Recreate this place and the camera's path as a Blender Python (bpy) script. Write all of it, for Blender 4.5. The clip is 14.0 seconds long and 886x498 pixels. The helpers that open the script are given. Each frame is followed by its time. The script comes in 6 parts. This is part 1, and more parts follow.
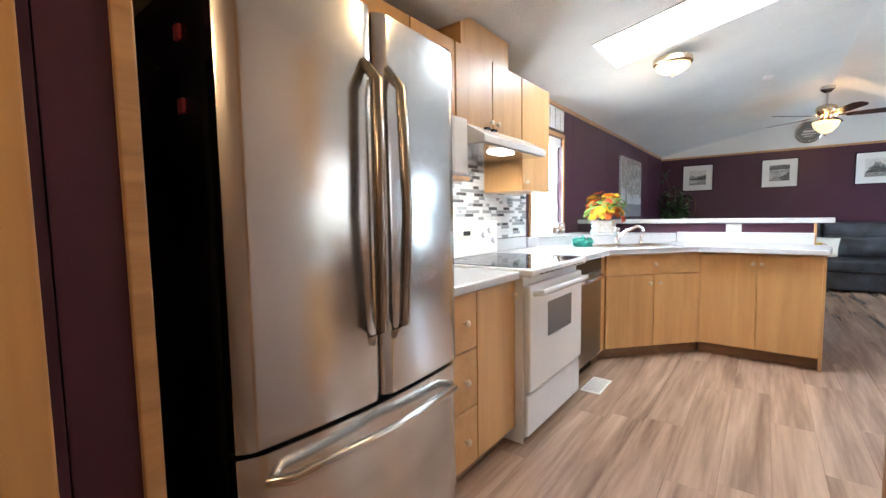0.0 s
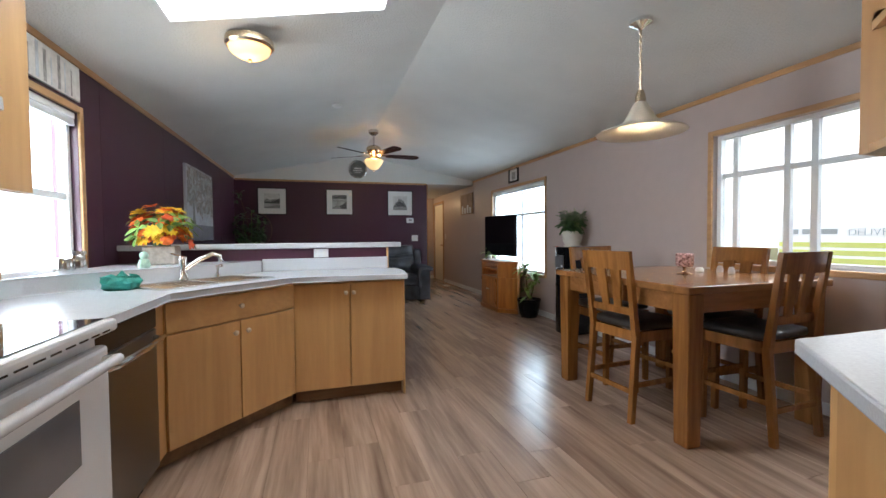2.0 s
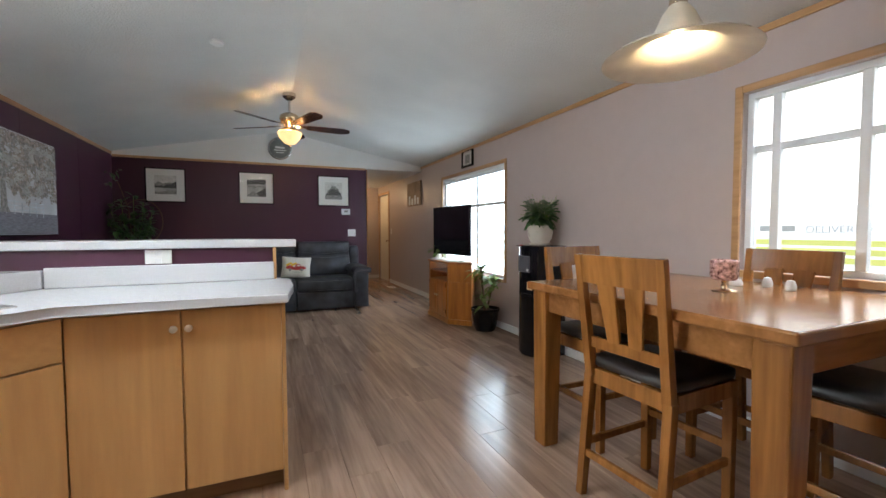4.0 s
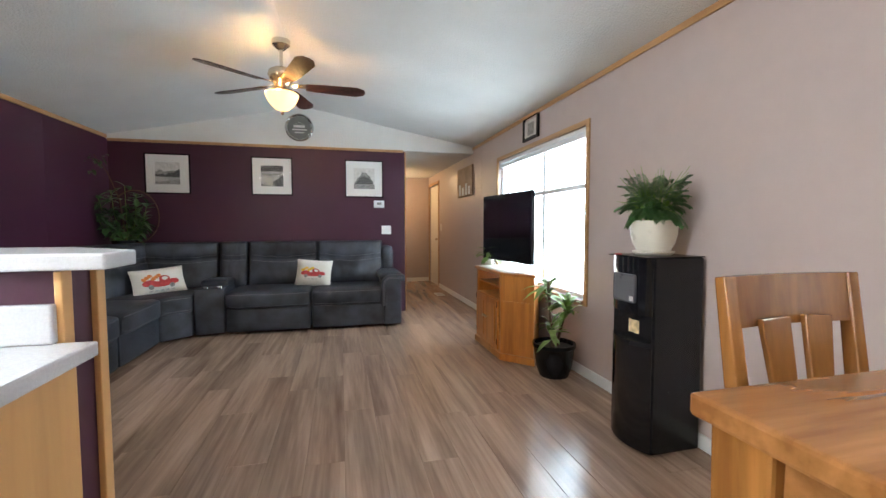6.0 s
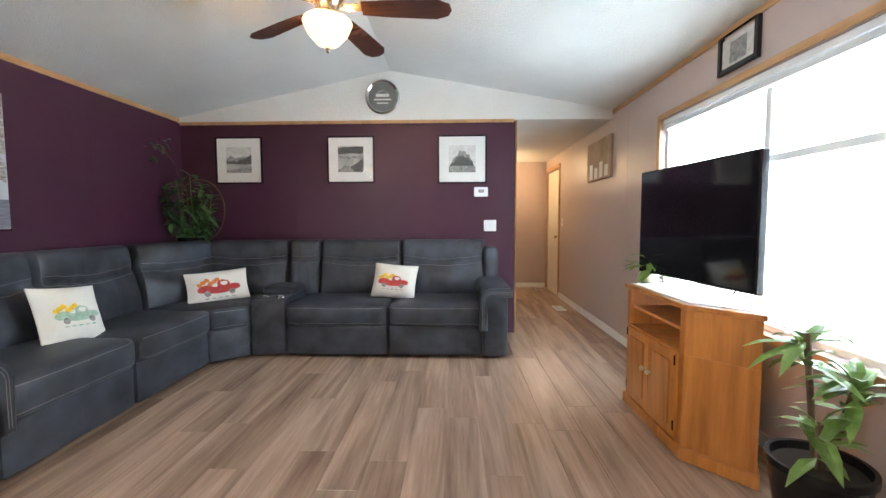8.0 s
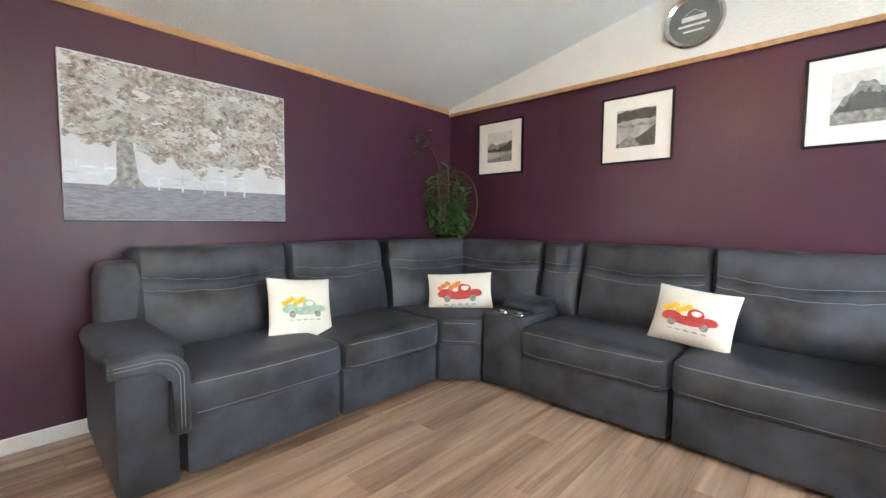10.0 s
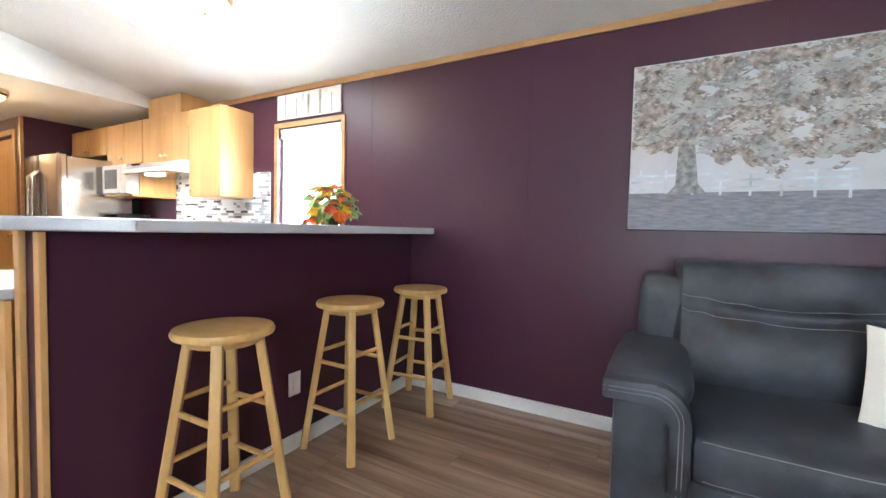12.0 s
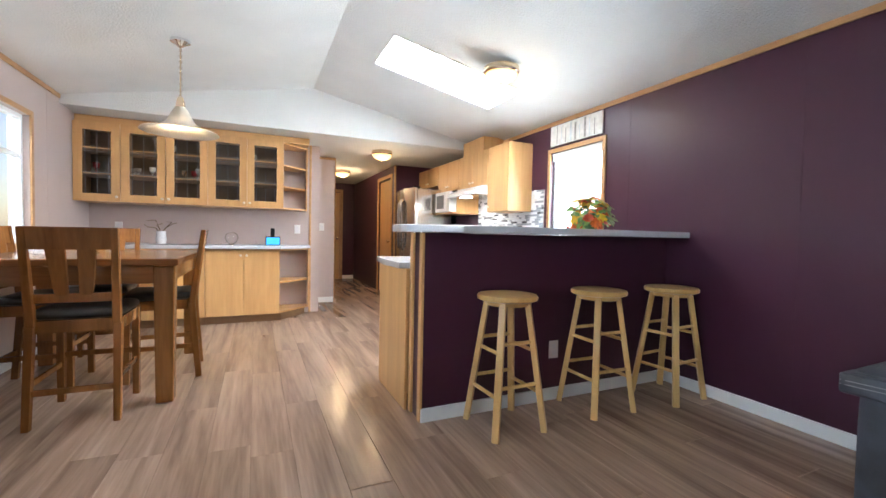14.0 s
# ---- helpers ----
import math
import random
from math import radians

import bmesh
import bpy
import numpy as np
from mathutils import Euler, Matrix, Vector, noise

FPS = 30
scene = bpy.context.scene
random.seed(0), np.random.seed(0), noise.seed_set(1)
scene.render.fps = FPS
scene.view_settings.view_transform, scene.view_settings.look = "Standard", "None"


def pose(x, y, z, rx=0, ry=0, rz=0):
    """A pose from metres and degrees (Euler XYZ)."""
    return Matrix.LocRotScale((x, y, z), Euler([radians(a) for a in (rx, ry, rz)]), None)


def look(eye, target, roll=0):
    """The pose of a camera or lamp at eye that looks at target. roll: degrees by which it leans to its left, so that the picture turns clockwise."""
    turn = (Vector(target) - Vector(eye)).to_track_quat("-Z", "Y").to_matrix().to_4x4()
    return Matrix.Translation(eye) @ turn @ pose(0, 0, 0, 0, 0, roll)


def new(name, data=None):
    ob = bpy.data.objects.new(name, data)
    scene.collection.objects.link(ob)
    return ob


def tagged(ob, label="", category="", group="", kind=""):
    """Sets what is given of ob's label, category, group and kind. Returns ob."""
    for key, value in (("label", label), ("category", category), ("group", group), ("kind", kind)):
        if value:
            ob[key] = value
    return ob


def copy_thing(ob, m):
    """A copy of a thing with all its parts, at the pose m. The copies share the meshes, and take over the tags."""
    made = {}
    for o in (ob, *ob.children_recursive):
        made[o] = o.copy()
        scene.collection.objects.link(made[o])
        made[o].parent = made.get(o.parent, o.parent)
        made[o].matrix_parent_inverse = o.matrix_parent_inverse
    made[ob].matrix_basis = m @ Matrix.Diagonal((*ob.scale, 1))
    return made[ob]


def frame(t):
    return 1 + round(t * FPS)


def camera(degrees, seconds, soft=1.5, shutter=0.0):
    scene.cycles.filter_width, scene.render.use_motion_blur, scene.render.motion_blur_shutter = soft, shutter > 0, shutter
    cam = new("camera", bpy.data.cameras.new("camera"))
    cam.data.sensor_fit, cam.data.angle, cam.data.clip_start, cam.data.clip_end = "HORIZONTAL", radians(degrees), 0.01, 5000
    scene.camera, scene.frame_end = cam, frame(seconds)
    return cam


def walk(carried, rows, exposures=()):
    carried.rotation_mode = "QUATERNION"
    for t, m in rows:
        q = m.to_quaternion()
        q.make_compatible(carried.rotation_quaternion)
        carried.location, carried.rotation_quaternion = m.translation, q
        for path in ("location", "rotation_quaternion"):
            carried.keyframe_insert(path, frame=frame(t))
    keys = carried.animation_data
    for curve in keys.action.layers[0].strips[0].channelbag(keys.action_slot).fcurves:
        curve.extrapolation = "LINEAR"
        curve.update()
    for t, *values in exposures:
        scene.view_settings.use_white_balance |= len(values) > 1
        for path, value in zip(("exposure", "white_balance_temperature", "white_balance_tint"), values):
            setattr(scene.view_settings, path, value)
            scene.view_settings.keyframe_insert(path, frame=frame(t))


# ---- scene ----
from mathutils.bvhtree import BVHTree

cam = camera(93.9, 14.0)
PATH = [
    (0, (0.325, 0.297, 1.193), (-0.9, 1.871, 1.04), -0.9),
    (0.5, (0.118, 0.533, 1.205), (-0.641, 2.378, 1.066), -1.1),
    (1, (0.006, 0.785, 1.187), (-0.211, 2.77, 1.082), -0.6),
    (1.5, (-0.009, 1.03, 1.186), (0.236, 3.013, 1.11), -0.6),
    (2, (0.073, 1.305, 1.188), (0.653, 3.219, 1.126), -0.5),
    (2.5, (0.126, 1.562, 1.187), (0.919, 3.397, 1.121), -0.4),
    (5, (1.021, 3.006, 1.192), (1.764, 4.86, 1.09), 0.4),
    (5.5, (1.175, 3.356, 1.204), (1.799, 5.253, 1.1), 0.2),
    (6, (1.345, 3.7, 1.205), (1.823, 5.639, 1.095), -0.1),
    (6.5, (1.453, 4.06, 1.203), (1.815, 6.024, 1.09), -0.4),
    (7, (1.55, 4.415, 1.202), (1.796, 6.395, 1.072), -0.5),
    (9.5, (1.601, 6.025, 1.186), (0.652, 7.78, 1.054), 0.5),
    (10, (1.566, 6.309, 1.165), (0.2, 7.764, 1.035), 0.5),
    (10.5, (1.421, 6.519, 1.141), (-0.309, 7.517, 1.025), 0.7),
    (11, (1.307, 6.627, 1.141), (-0.652, 7.014, 1.027), 1.1),
    (11.5, (1.261, 6.715, 1.143), (-0.713, 6.412, 1.034), 1.2),
    (12, (1.163, 6.73, 1.128), (-0.592, 5.776, 1.037), 1.4),
    (12.5, (1.177, 6.753, 1.114), (-0.188, 5.292, 1.059), 1.4),
    (13, (1.273, 6.869, 1.092), (0.295, 5.125, 1.045), 1.5),
    (13.5, (1.396, 7.06, 1.088), (0.576, 5.237, 1.021), 1.3),
    (14, (1.522, 7.291, 1.083), (0.698, 5.47, 1.016), 1.2),
]
EXPOSURES = [(0.0, 0.2, 6300, 10), (1.0, -0.64, 6350, 10), (2.5, -0.76, 6400, 10), (5.0, -0.2, 6700, 10), (7.0, 0.45, 6700, 10), (9.5, 0.92, 7050, 10), (10.0, 1.12, 7200, 10), (10.5, 1.42, 7250, 10), (11.0, 1.4, 7200, 10), (11.5, 1.36, 7000, 10), (12.0, 0.78, 6550, 10), (12.5, 0.48, 6400, 10), (13.5, 0.3, 6250, 10), (14.0, 0.35, 6250, 10)]
walk(cam, [(t, look(eye, target, roll)) for t, eye, target, roll in PATH], EXPOSURES)

# world and large lights ------------------------------------------------------
world = bpy.data.worlds.new("sky")
scene.world = world
world.use_nodes = True
wn = world.node_tree.nodes
sky = wn.new("ShaderNodeTexSky")
sky.sky_type, sky.sun_disc = "NISHITA", False
sky.sun_elevation, sky.sun_rotation = radians(50), radians(200)
wn["Background"].inputs["Strength"].default_value = 0.12
world.node_tree.links.new(sky.outputs["Color"], wn["Background"].inputs["Color"])
sun = new("sun", bpy.data.lights.new("sun", "SUN"))
sun.data.energy, sun.data.angle, sun.data.color = 2.5, radians(0.5), (1, 0.95, 0.88)
sun.matrix_world = look((-4, -10, 14), (0, 0, 0))


def area(name, eye, target, w, h, power, color=(1, 1, 1)):
    li = bpy.data.lights.new(name, "AREA")
    li.shape, li.size, li.size_y, li.energy, li.color = "RECTANGLE", w, h, power, color
    ob = new(name, li)
    ob.matrix_world = look(eye, target)
    return ob


def bulb(name, at, power, color, r=0.04):
    li = bpy.data.lights.new(name, "POINT")
    li.energy, li.color, li.shadow_soft_size = power, color, r
    ob = new(name, li)
    ob.location = at
    return ob


DAY = (0.80, 0.92, 1.0)
WARM = (1.0, 0.72, 0.40)
area("daylight_kitchen_window", (-1.56, 4.08, 1.48), (3, 4.08, 1.48), 1.1, 1.3, 200, DAY)
area("daylight_dining_window", (4.6, 3.40, 3.1), (2.4, 3.4, 1.0), 2.4, 1.2, 360, DAY)
area("daylight_living_window", (3.44, 7.53, 1.30), (-1, 7.53, 1.30), 2.3, 1.8, 155, (0.67, 0.85, 1.0))

# materials --------------------------------------------------------------------


def base_mat(name, rough=0.5, metal=0.0, spec=0.5):
    m = bpy.data.materials.new(name)
    m.use_nodes = True
    b = m.node_tree.nodes["Principled BSDF"]
    b.inputs["Roughness"].default_value = rough
    b.inputs["Metallic"].default_value = metal
    b.inputs["Specular IOR Level"].default_value = spec
    return m, m.node_tree.nodes, m.node_tree.links, b


def mat(name, c, rough=0.5, metal=0.0, var=0.12, scale=6.0, bump=0.0, bscale=120.0, spec=0.5, stretch=(1, 1, 1), c2=None, rvar=0.1):
    """A painted, woven or cast surface: two scales of mottling, uneven gloss, fine relief."""
    m, n, l, b = base_mat(name, rough, metal, spec)
    tc = n.new("ShaderNodeTexCoord")
    mp = n.new("ShaderNodeMapping")
    mp.inputs["Scale"].default_value = stretch
    l.new(tc.outputs["Object"], mp.inputs["Vector"])
    no = n.new("ShaderNodeTexNoise")
    no.inputs["Scale"].default_value, no.inputs["Detail"].default_value = scale, 6
    l.new(mp.outputs["Vector"], no.inputs["Vector"])
    rp = n.new("ShaderNodeValToRGB")
    lo = [v * (1 - var) for v in c]
    hi = [min(1, v * (1 + var)) for v in (c2 or c)]
    rp.color_ramp.elements[0].position, rp.color_ramp.elements[1].position = 0.3, 0.7
    rp.color_ramp.elements[0].color, rp.color_ramp.elements[1].color = (*lo, 1), (*hi, 1)
    l.new(no.outputs["Fac"], rp.inputs["Fac"])
    l.new(rp.outputs["Color"], b.inputs["Base Color"])
    mr = n.new("ShaderNodeMapRange")
    mr.inputs["To Min"].default_value, mr.inputs["To Max"].default_value = max(0.02, rough - rvar), min(1, rough + rvar)
    l.new(no.outputs["Fac"], mr.inputs["Value"])
    l.new(mr.outputs["Result"], b.inputs["Roughness"])
    if bump:
        nb = n.new("ShaderNodeTexNoise")
        nb.inputs["Scale"].default_value, nb.inputs["Detail"].default_value = bscale, 4
        l.new(mp.outputs["Vector"], nb.inputs["Vector"])
        bp = n.new("ShaderNodeBump")
        bp.inputs["Strength"].default_value, bp.inputs["Distance"].default_value = bump, 0.01
        l.new(nb.outputs["Fac"], bp.inputs["Height"])
        l.new(bp.outputs["Normal"], b.inputs["Normal"])
    return m


def wood(name, dark, light, axis=2, rough=0.35, freq=9.0, random_tone=0.0, ramp=None, bump=0.12, draw=0.09):
    """Grain drawn out along one axis, with cathedral waves and fine pores."""
    m, n, l, b = base_mat(name, rough)
    tc = n.new("ShaderNodeTexCoord")
    mp = n.new("ShaderNodeMapping")
    s = [freq, freq, freq]
    s[axis] = freq * draw
    mp.inputs["Scale"].default_value = s
    info = n.new("ShaderNodeObjectInfo")
    off = n.new("ShaderNodeVectorMath")
    off.operation = "MULTIPLY_ADD"
    off.inputs[1].default_value = (37, 23, 51)
    l.new(info.outputs["Random"], off.inputs[0])
    l.new(tc.outputs["Object"], off.inputs[2])
    l.new(off.outputs["Vector"], mp.inputs["Vector"])
    big = n.new("ShaderNodeTexNoise")
    big.inputs["Scale"].default_value, big.inputs["Detail"].default_value, big.inputs["Distortion"].default_value = 1.0, 5, 1.6
    l.new(mp.outputs["Vector"], big.inputs["Vector"])
    fine = n.new("ShaderNodeTexNoise")
    fine.inputs["Scale"].default_value, fine.inputs["Detail"].default_value = 9, 3
    l.new(mp.outputs["Vector"], fine.inputs["Vector"])
    mx = n.new("ShaderNodeMath")
    mx.operation = "MULTIPLY_ADD"
    mx.inputs[1].default_value = 0.28
    l.new(fine.outputs["Fac"], mx.inputs[0])
    sc = n.new("ShaderNodeMath")
    sc.operation = "MULTIPLY"
    sc.inputs[1].default_value = 0.72
    l.new(big.outputs["Fac"], sc.inputs[0])
    l.new(sc.outputs["Value"], mx.inputs[2])
    rp = n.new("ShaderNodeValToRGB")
    rp.color_ramp.elements[0].position, rp.color_ramp.elements[1].position = (ramp or (0.36, 0.62))
    rp.color_ramp.elements[0].color, rp.color_ramp.elements[1].color = (*dark, 1), (*light, 1)
    l.new(mx.outputs["Value"], rp.inputs["Fac"])
    hs = n.new("ShaderNodeHueSaturation")
    mr = n.new("ShaderNodeMapRange")
    mr.inputs["To Min"].default_value, mr.inputs["To Max"].default_value = 1 - random_tone, 1 + random_tone
    l.new(info.outputs["Random"], mr.inputs["Value"])
    l.new(mr.outputs["Result"], hs.inputs["Value"])
    l.new(rp.outputs["Color"], hs.inputs["Color"])
    l.new(hs.outputs["Color"], b.inputs["Base Color"])
    bp = n.new("ShaderNodeBump")
    bp.inputs["Strength"].default_value, bp.inputs["Distance"].default_value = bump, 0.004
    l.new(mx.outputs["Value"], bp.inputs["Height"])
    l.new(bp.outputs["Normal"], b.inputs["Normal"])
    return m


def glow(name, c, strength, rough=0.4):
    m, n, l, b = base_mat(name, rough)
    b.inputs["Base Color"].default_value = (*c, 1)
    b.inputs["Emission Color"].default_value = (*c, 1)
    b.inputs["Emission Strength"].default_value = strength
    return m


def clear(name, tint=(1, 1, 1), rough=0.0):
    m, n, l, b = base_mat(name, rough)
    b.inputs["Base Color"].default_value = (*tint, 1)
    b.inputs["Transmission Weight"].default_value = 1.0
    b.inputs["IOR"].default_value = 1.25
    return m


PURPLE = mat("plum_wall_paint", (0.052, 0.0132, 0.030), 0.38, var=0.03, scale=9, bump=0.06, bscale=260, rvar=0.02, spec=0.42)
TAUPE = mat("taupe_wall_paint", (0.46, 0.375, 0.35), 0.40, var=0.02, scale=9, bump=0.06, bscale=260, rvar=0.03)
CEIL = mat("textured_white_ceiling", (0.66, 0.66, 0.64), 0.75, var=0.05, scale=2, bump=0.7, bscale=75)
WHITE = mat("white_trim_paint", (0.74, 0.74, 0.73), 0.35, var=0.04, scale=5)
ENAMEL = mat("white_enamel", (0.74, 0.75, 0.77), 0.14, var=0.02, scale=4, rvar=0.04)
COUNTER = mat("speckled_laminate", (0.53, 0.54, 0.57), 0.22, var=0.05, scale=160, rvar=0.06)
OAK = wood("maple_cabinet", (0.50, 0.272, 0.106), (0.61, 0.35, 0.143), 2, 0.33, 4.5, 0.03)
OAKY = wood("maple_cabinet_long", (0.50, 0.272, 0.106), (0.61, 0.35, 0.143), 1, 0.33, 4.5)
OAKX = wood("maple_cabinet_cross", (0.50, 0.272, 0.106), (0.61, 0.35, 0.143), 0, 0.33, 4.5)
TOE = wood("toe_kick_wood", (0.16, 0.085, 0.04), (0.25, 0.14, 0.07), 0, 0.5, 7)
CHAIRW = wood("honey_chair_wood", (0.155, 0.057, 0.013), (0.28, 0.115, 0.029), 2, 0.26, 6, 0.05)
TABLEW = wood("honey_table_wood", (0.17, 0.066, 0.020), (0.28, 0.122, 0.040), 0, 0.18, 6)
STOOLW = wood("pale_birch", (0.57, 0.335, 0.115), (0.70, 0.45, 0.18), 2, 0.3, 8)
PINE = wood("orange_pine", (0.34, 0.112, 0.020), (0.53, 0.20, 0.042), 2, 0.3, 7)
FLOORW = wood("laminate_plank", (0.155, 0.093, 0.062), (0.49, 0.34, 0.25), 1, 0.21, 5.2, 0.035, (0.28, 0.68), 0.05, 0.06)
FLOORW.node_tree.nodes["Principled BSDF"].inputs["Specular IOR Level"].default_value = 0.75
TRIM = wood("oak_trim", (0.36, 0.19, 0.08), (0.50, 0.29, 0.13), 1, 0.35, 9)
DARKW = wood("espresso_blade", (0.035, 0.014, 0.011), (0.075, 0.03, 0.022), 0, 0.25, 9)
STEEL = mat("brushed_steel", (0.62, 0.61, 0.60), 0.19, 1.0, var=0.03, scale=2, stretch=(1, 8, 0.3), rvar=0.03)
CHROME = mat("chrome", (0.8, 0.8, 0.8), 0.08, 1.0, var=0.02, rvar=0.03)
BRASS = mat("satin_nickel", (0.62, 0.50, 0.36), 0.25, 1.0, var=0.05)
BLACK = mat("black_plastic", (0.009, 0.009, 0.011), 0.26, var=0.05, scale=60, rvar=0.03, spec=0.3)
BLACKG = mat("black_gloss", (0.006, 0.006, 0.008), 0.07, var=0.03, rvar=0.01)
LEATHER = mat("black_vinyl_seat", (0.016, 0.013, 0.012), 0.35, var=0.2, bump=0.15, bscale=160)
SOFA = mat("charcoal_suede", (0.010, 0.011, 0.014), 0.46, var=0.4, scale=5, bump=0.22, bscale=220, c2=(0.038, 0.043, 0.056))
STITCH = mat("grey_stitching", (0.20, 0.20, 0.21), 0.8)
LINEN = mat("cream_linen", (0.72, 0.69, 0.63), 0.9, var=0.06, bump=0.25, bscale=400)
RED = mat("red_print", (0.48, 0.05, 0.05), 0.85, var=0.25, scale=30)
ORANGE = mat("orange_print", (0.62, 0.20, 0.05), 0.85, var=0.25, scale=30)
YELLOW = mat("yellow_petal", (0.80, 0.50, 0.03), 0.7, var=0.2, scale=30)
SAGE = mat("sage_print", (0.34, 0.48, 0.38), 0.85, var=0.25, scale=30)
ORANGEP = mat("orange_petal", (0.70, 0.14, 0.02), 0.7, var=0.3, scale=30)
RUST = mat("rust_petal", (0.45, 0.06, 0.015), 0.7, var=0.3, scale=30)
LEAF = mat("green_leaf", (0.06, 0.15, 0.045), 0.4, var=0.35, scale=14)
LEAFL = mat("bright_leaf", (0.16, 0.27, 0.06), 0.4, var=0.35, scale=14)
LEAFD = mat("deep_leaf", (0.04, 0.095, 0.028), 0.35, var=0.35, scale=14)
BARK = mat("stem_bark", (0.13, 0.085, 0.05), 0.8, var=0.3, scale=30)
CERAMIC = mat("cream_ceramic", (0.70, 0.66, 0.57), 0.3, var=0.06, bump=0.15, bscale=30)
BURLAP = mat("stone_planter", (0.42, 0.38, 0.33), 0.8, var=0.2, scale=30)
FROST = glow("lit_frosted_glass", (1.0, 0.66, 0.30), 1.7)
FROSTD = glow("frosted_glass_shade", (1.0, 0.86, 0.66), 0.9)
ALAB = mat("alabaster_shade", (0.80, 0.75, 0.66), 0.4, var=0.12, scale=9)
ALAB.node_tree.nodes["Principled BSDF"].inputs["Transmission Weight"].default_value = 0.45
HOODL = glow("hood_lamp", (1, 0.97, 0.9), 7)
SKYL = glow("skylight_diffuser", (0.88, 0.96, 1), 24)
GLASS = clear("window_glass")
CABG = clear("cabinet_glass", (0.92, 0.93, 0.93))
LEAD = mat("lead_came", (0.30, 0.30, 0.31), 0.35, 0.9)
VINYL = mat("white_vinyl_frame", (0.78, 0.80, 0.82), 0.35, var=0.03)
# Maple darkened so its colour carries the shade inside the hutch
OAK_SHADED = mat("shaded_maple_interior", (0.24, 0.175, 0.12), 0.6, var=0.2)
PHOTO_L = mat("photo_pale_tone", (0.60, 0.59, 0.57), 0.55, var=0.15, scale=25)
PHOTO_M = mat("photo_mid_tone", (0.25, 0.245, 0.235), 0.55, var=0.5, scale=40)
PHOTO_D = mat("photo_dark_tone", (0.075, 0.075, 0.073), 0.55, var=0.5, scale=40)
BLOSSOM = mat("photo_blossom_tone", (0.17, 0.142, 0.125), 0.6, var=0.5, scale=30, c2=(0.34, 0.295, 0.26))
GRASSP = mat("photo_field_tone", (0.20, 0.20, 0.235), 0.6, var=0.3, scale=18, stretch=(1, 1, 6))
PHOTO_S = mat("photo_sky_grey", (0.40, 0.40, 0.39), 0.55, var=0.3, scale=12)
PAPER = mat("white_mat_board", (0.74, 0.74, 0.72), 0.6, var=0.03)
SCREEN = glow("small_display", (0.05, 0.32, 0.75), 1.2, 0.2)
TEAL = mat("teal_cloth", (0.03, 0.24, 0.20), 0.9, var=0.3, scale=30, bump=0.3)
TILEA = mat("mosaic_white", (0.66, 0.68, 0.70), 0.12, var=0.1)
TILEB = mat("mosaic_grey", (0.30, 0.32, 0.35), 0.12, var=0.2)
TILEC = mat("mosaic_dark", (0.10, 0.10, 0.11), 0.15, var=0.3)
GROUT = mat("grout", (0.52, 0.52, 0.50), 0.8)
DOORP = mat("cream_door_paint", (0.74, 0.70, 0.60), 0.4, var=0.03)
# Outdoor surfaces glow by themselves to look washed out by daylight
OUTW = glow("glowing_haze", (0.97, 0.98, 1.0), 2.6)
OUTB = glow("glowing_trailer_wall", (0.84, 0.88, 0.93), 0.9)
OUTY = glow("glowing_stripe", (0.60, 0.66, 0.22), 0.7)
OUTT = glow("glowing_lettering", (0.42, 0.45, 0.48), 0.35)
GROUND = mat("dry_grass", (0.22, 0.22, 0.10), 0.9, var=0.4, scale=3)
CORK = mat("print_blue_grey", (0.50, 0.55, 0.60), 0.6, var=0.3, scale=12)

# mesh helpers -------------------------------------------------------------------


def thing(name, label, category, at=(0, 0, 0), rz=0, group="", kind=""):
    ob = new(name)
    ob.matrix_world = pose(*at, 0, 0, rz)
    return tagged(ob, label, category, group, kind)


def part(name, bm, material, parent=None, label="", smooth=False):
    me = bpy.data.meshes.new(name)
    bmesh.ops.recalc_face_normals(bm, faces=bm.faces)
    bm.to_mesh(me)
    bm.free()
    me.materials.append(material)
    if smooth:
        me.polygons.foreach_set("use_smooth", [True] * len(me.polygons))
        try:
            me.set_sharp_from_angle(angle=radians(42))
        except AttributeError:
            pass
    ob = new(name, me)
    ob.parent = parent
    if label:
        ob["label"] = label
    return ob


def structure(name, bm, material, label, smooth=False):
    return tagged(part(name, bm, material, None, "", smooth), label, name.split("_")[0], "", "structure")


def box(bm, x0, x1, y0, y1, z0, z1, bevel=0.0, seg=2, m=None):
    made = bmesh.ops.create_cube(bm, size=1)["verts"]
    for v in made:
        v.co = Vector((x0 + (v.co.x + 0.5) * (x1 - x0), y0 + (v.co.y + 0.5) * (y1 - y0), z0 + (v.co.z + 0.5) * (z1 - z0)))
    if bevel:
        edges = list({e for v in made for e in v.link_edges})
        made = bmesh.ops.bevel(bm, geom=edges, offset=bevel, segments=seg, profile=0.5, affect="EDGES")["verts"]
        made = list(made)
    if m is not None:
        bmesh.ops.transform(bm, matrix=m, verts=made)
    return bm


def bx(*a, **k):
    return box(bmesh.new(), *a, **k)


def prism(bm, pts, z0, z1, bevel=0.0):
    """An upright block over a plan outline."""
    lo = [bm.verts.new((x, y, z0)) for x, y in pts]
    hi = [bm.verts.new((x, y, z1)) for x, y in pts]
    bm.faces.new(lo[::-1])
    bm.faces.new(hi)
    for i in range(len(pts)):
        j = (i + 1) % len(pts)
        bm.faces.new((lo[i], lo[j], hi[j], hi[i]))
    if bevel:
        bmesh.ops.bevel(bm, geom=[e for e in bm.edges], offset=bevel, segments=2, profile=0.5, affect="EDGES")
    return bm


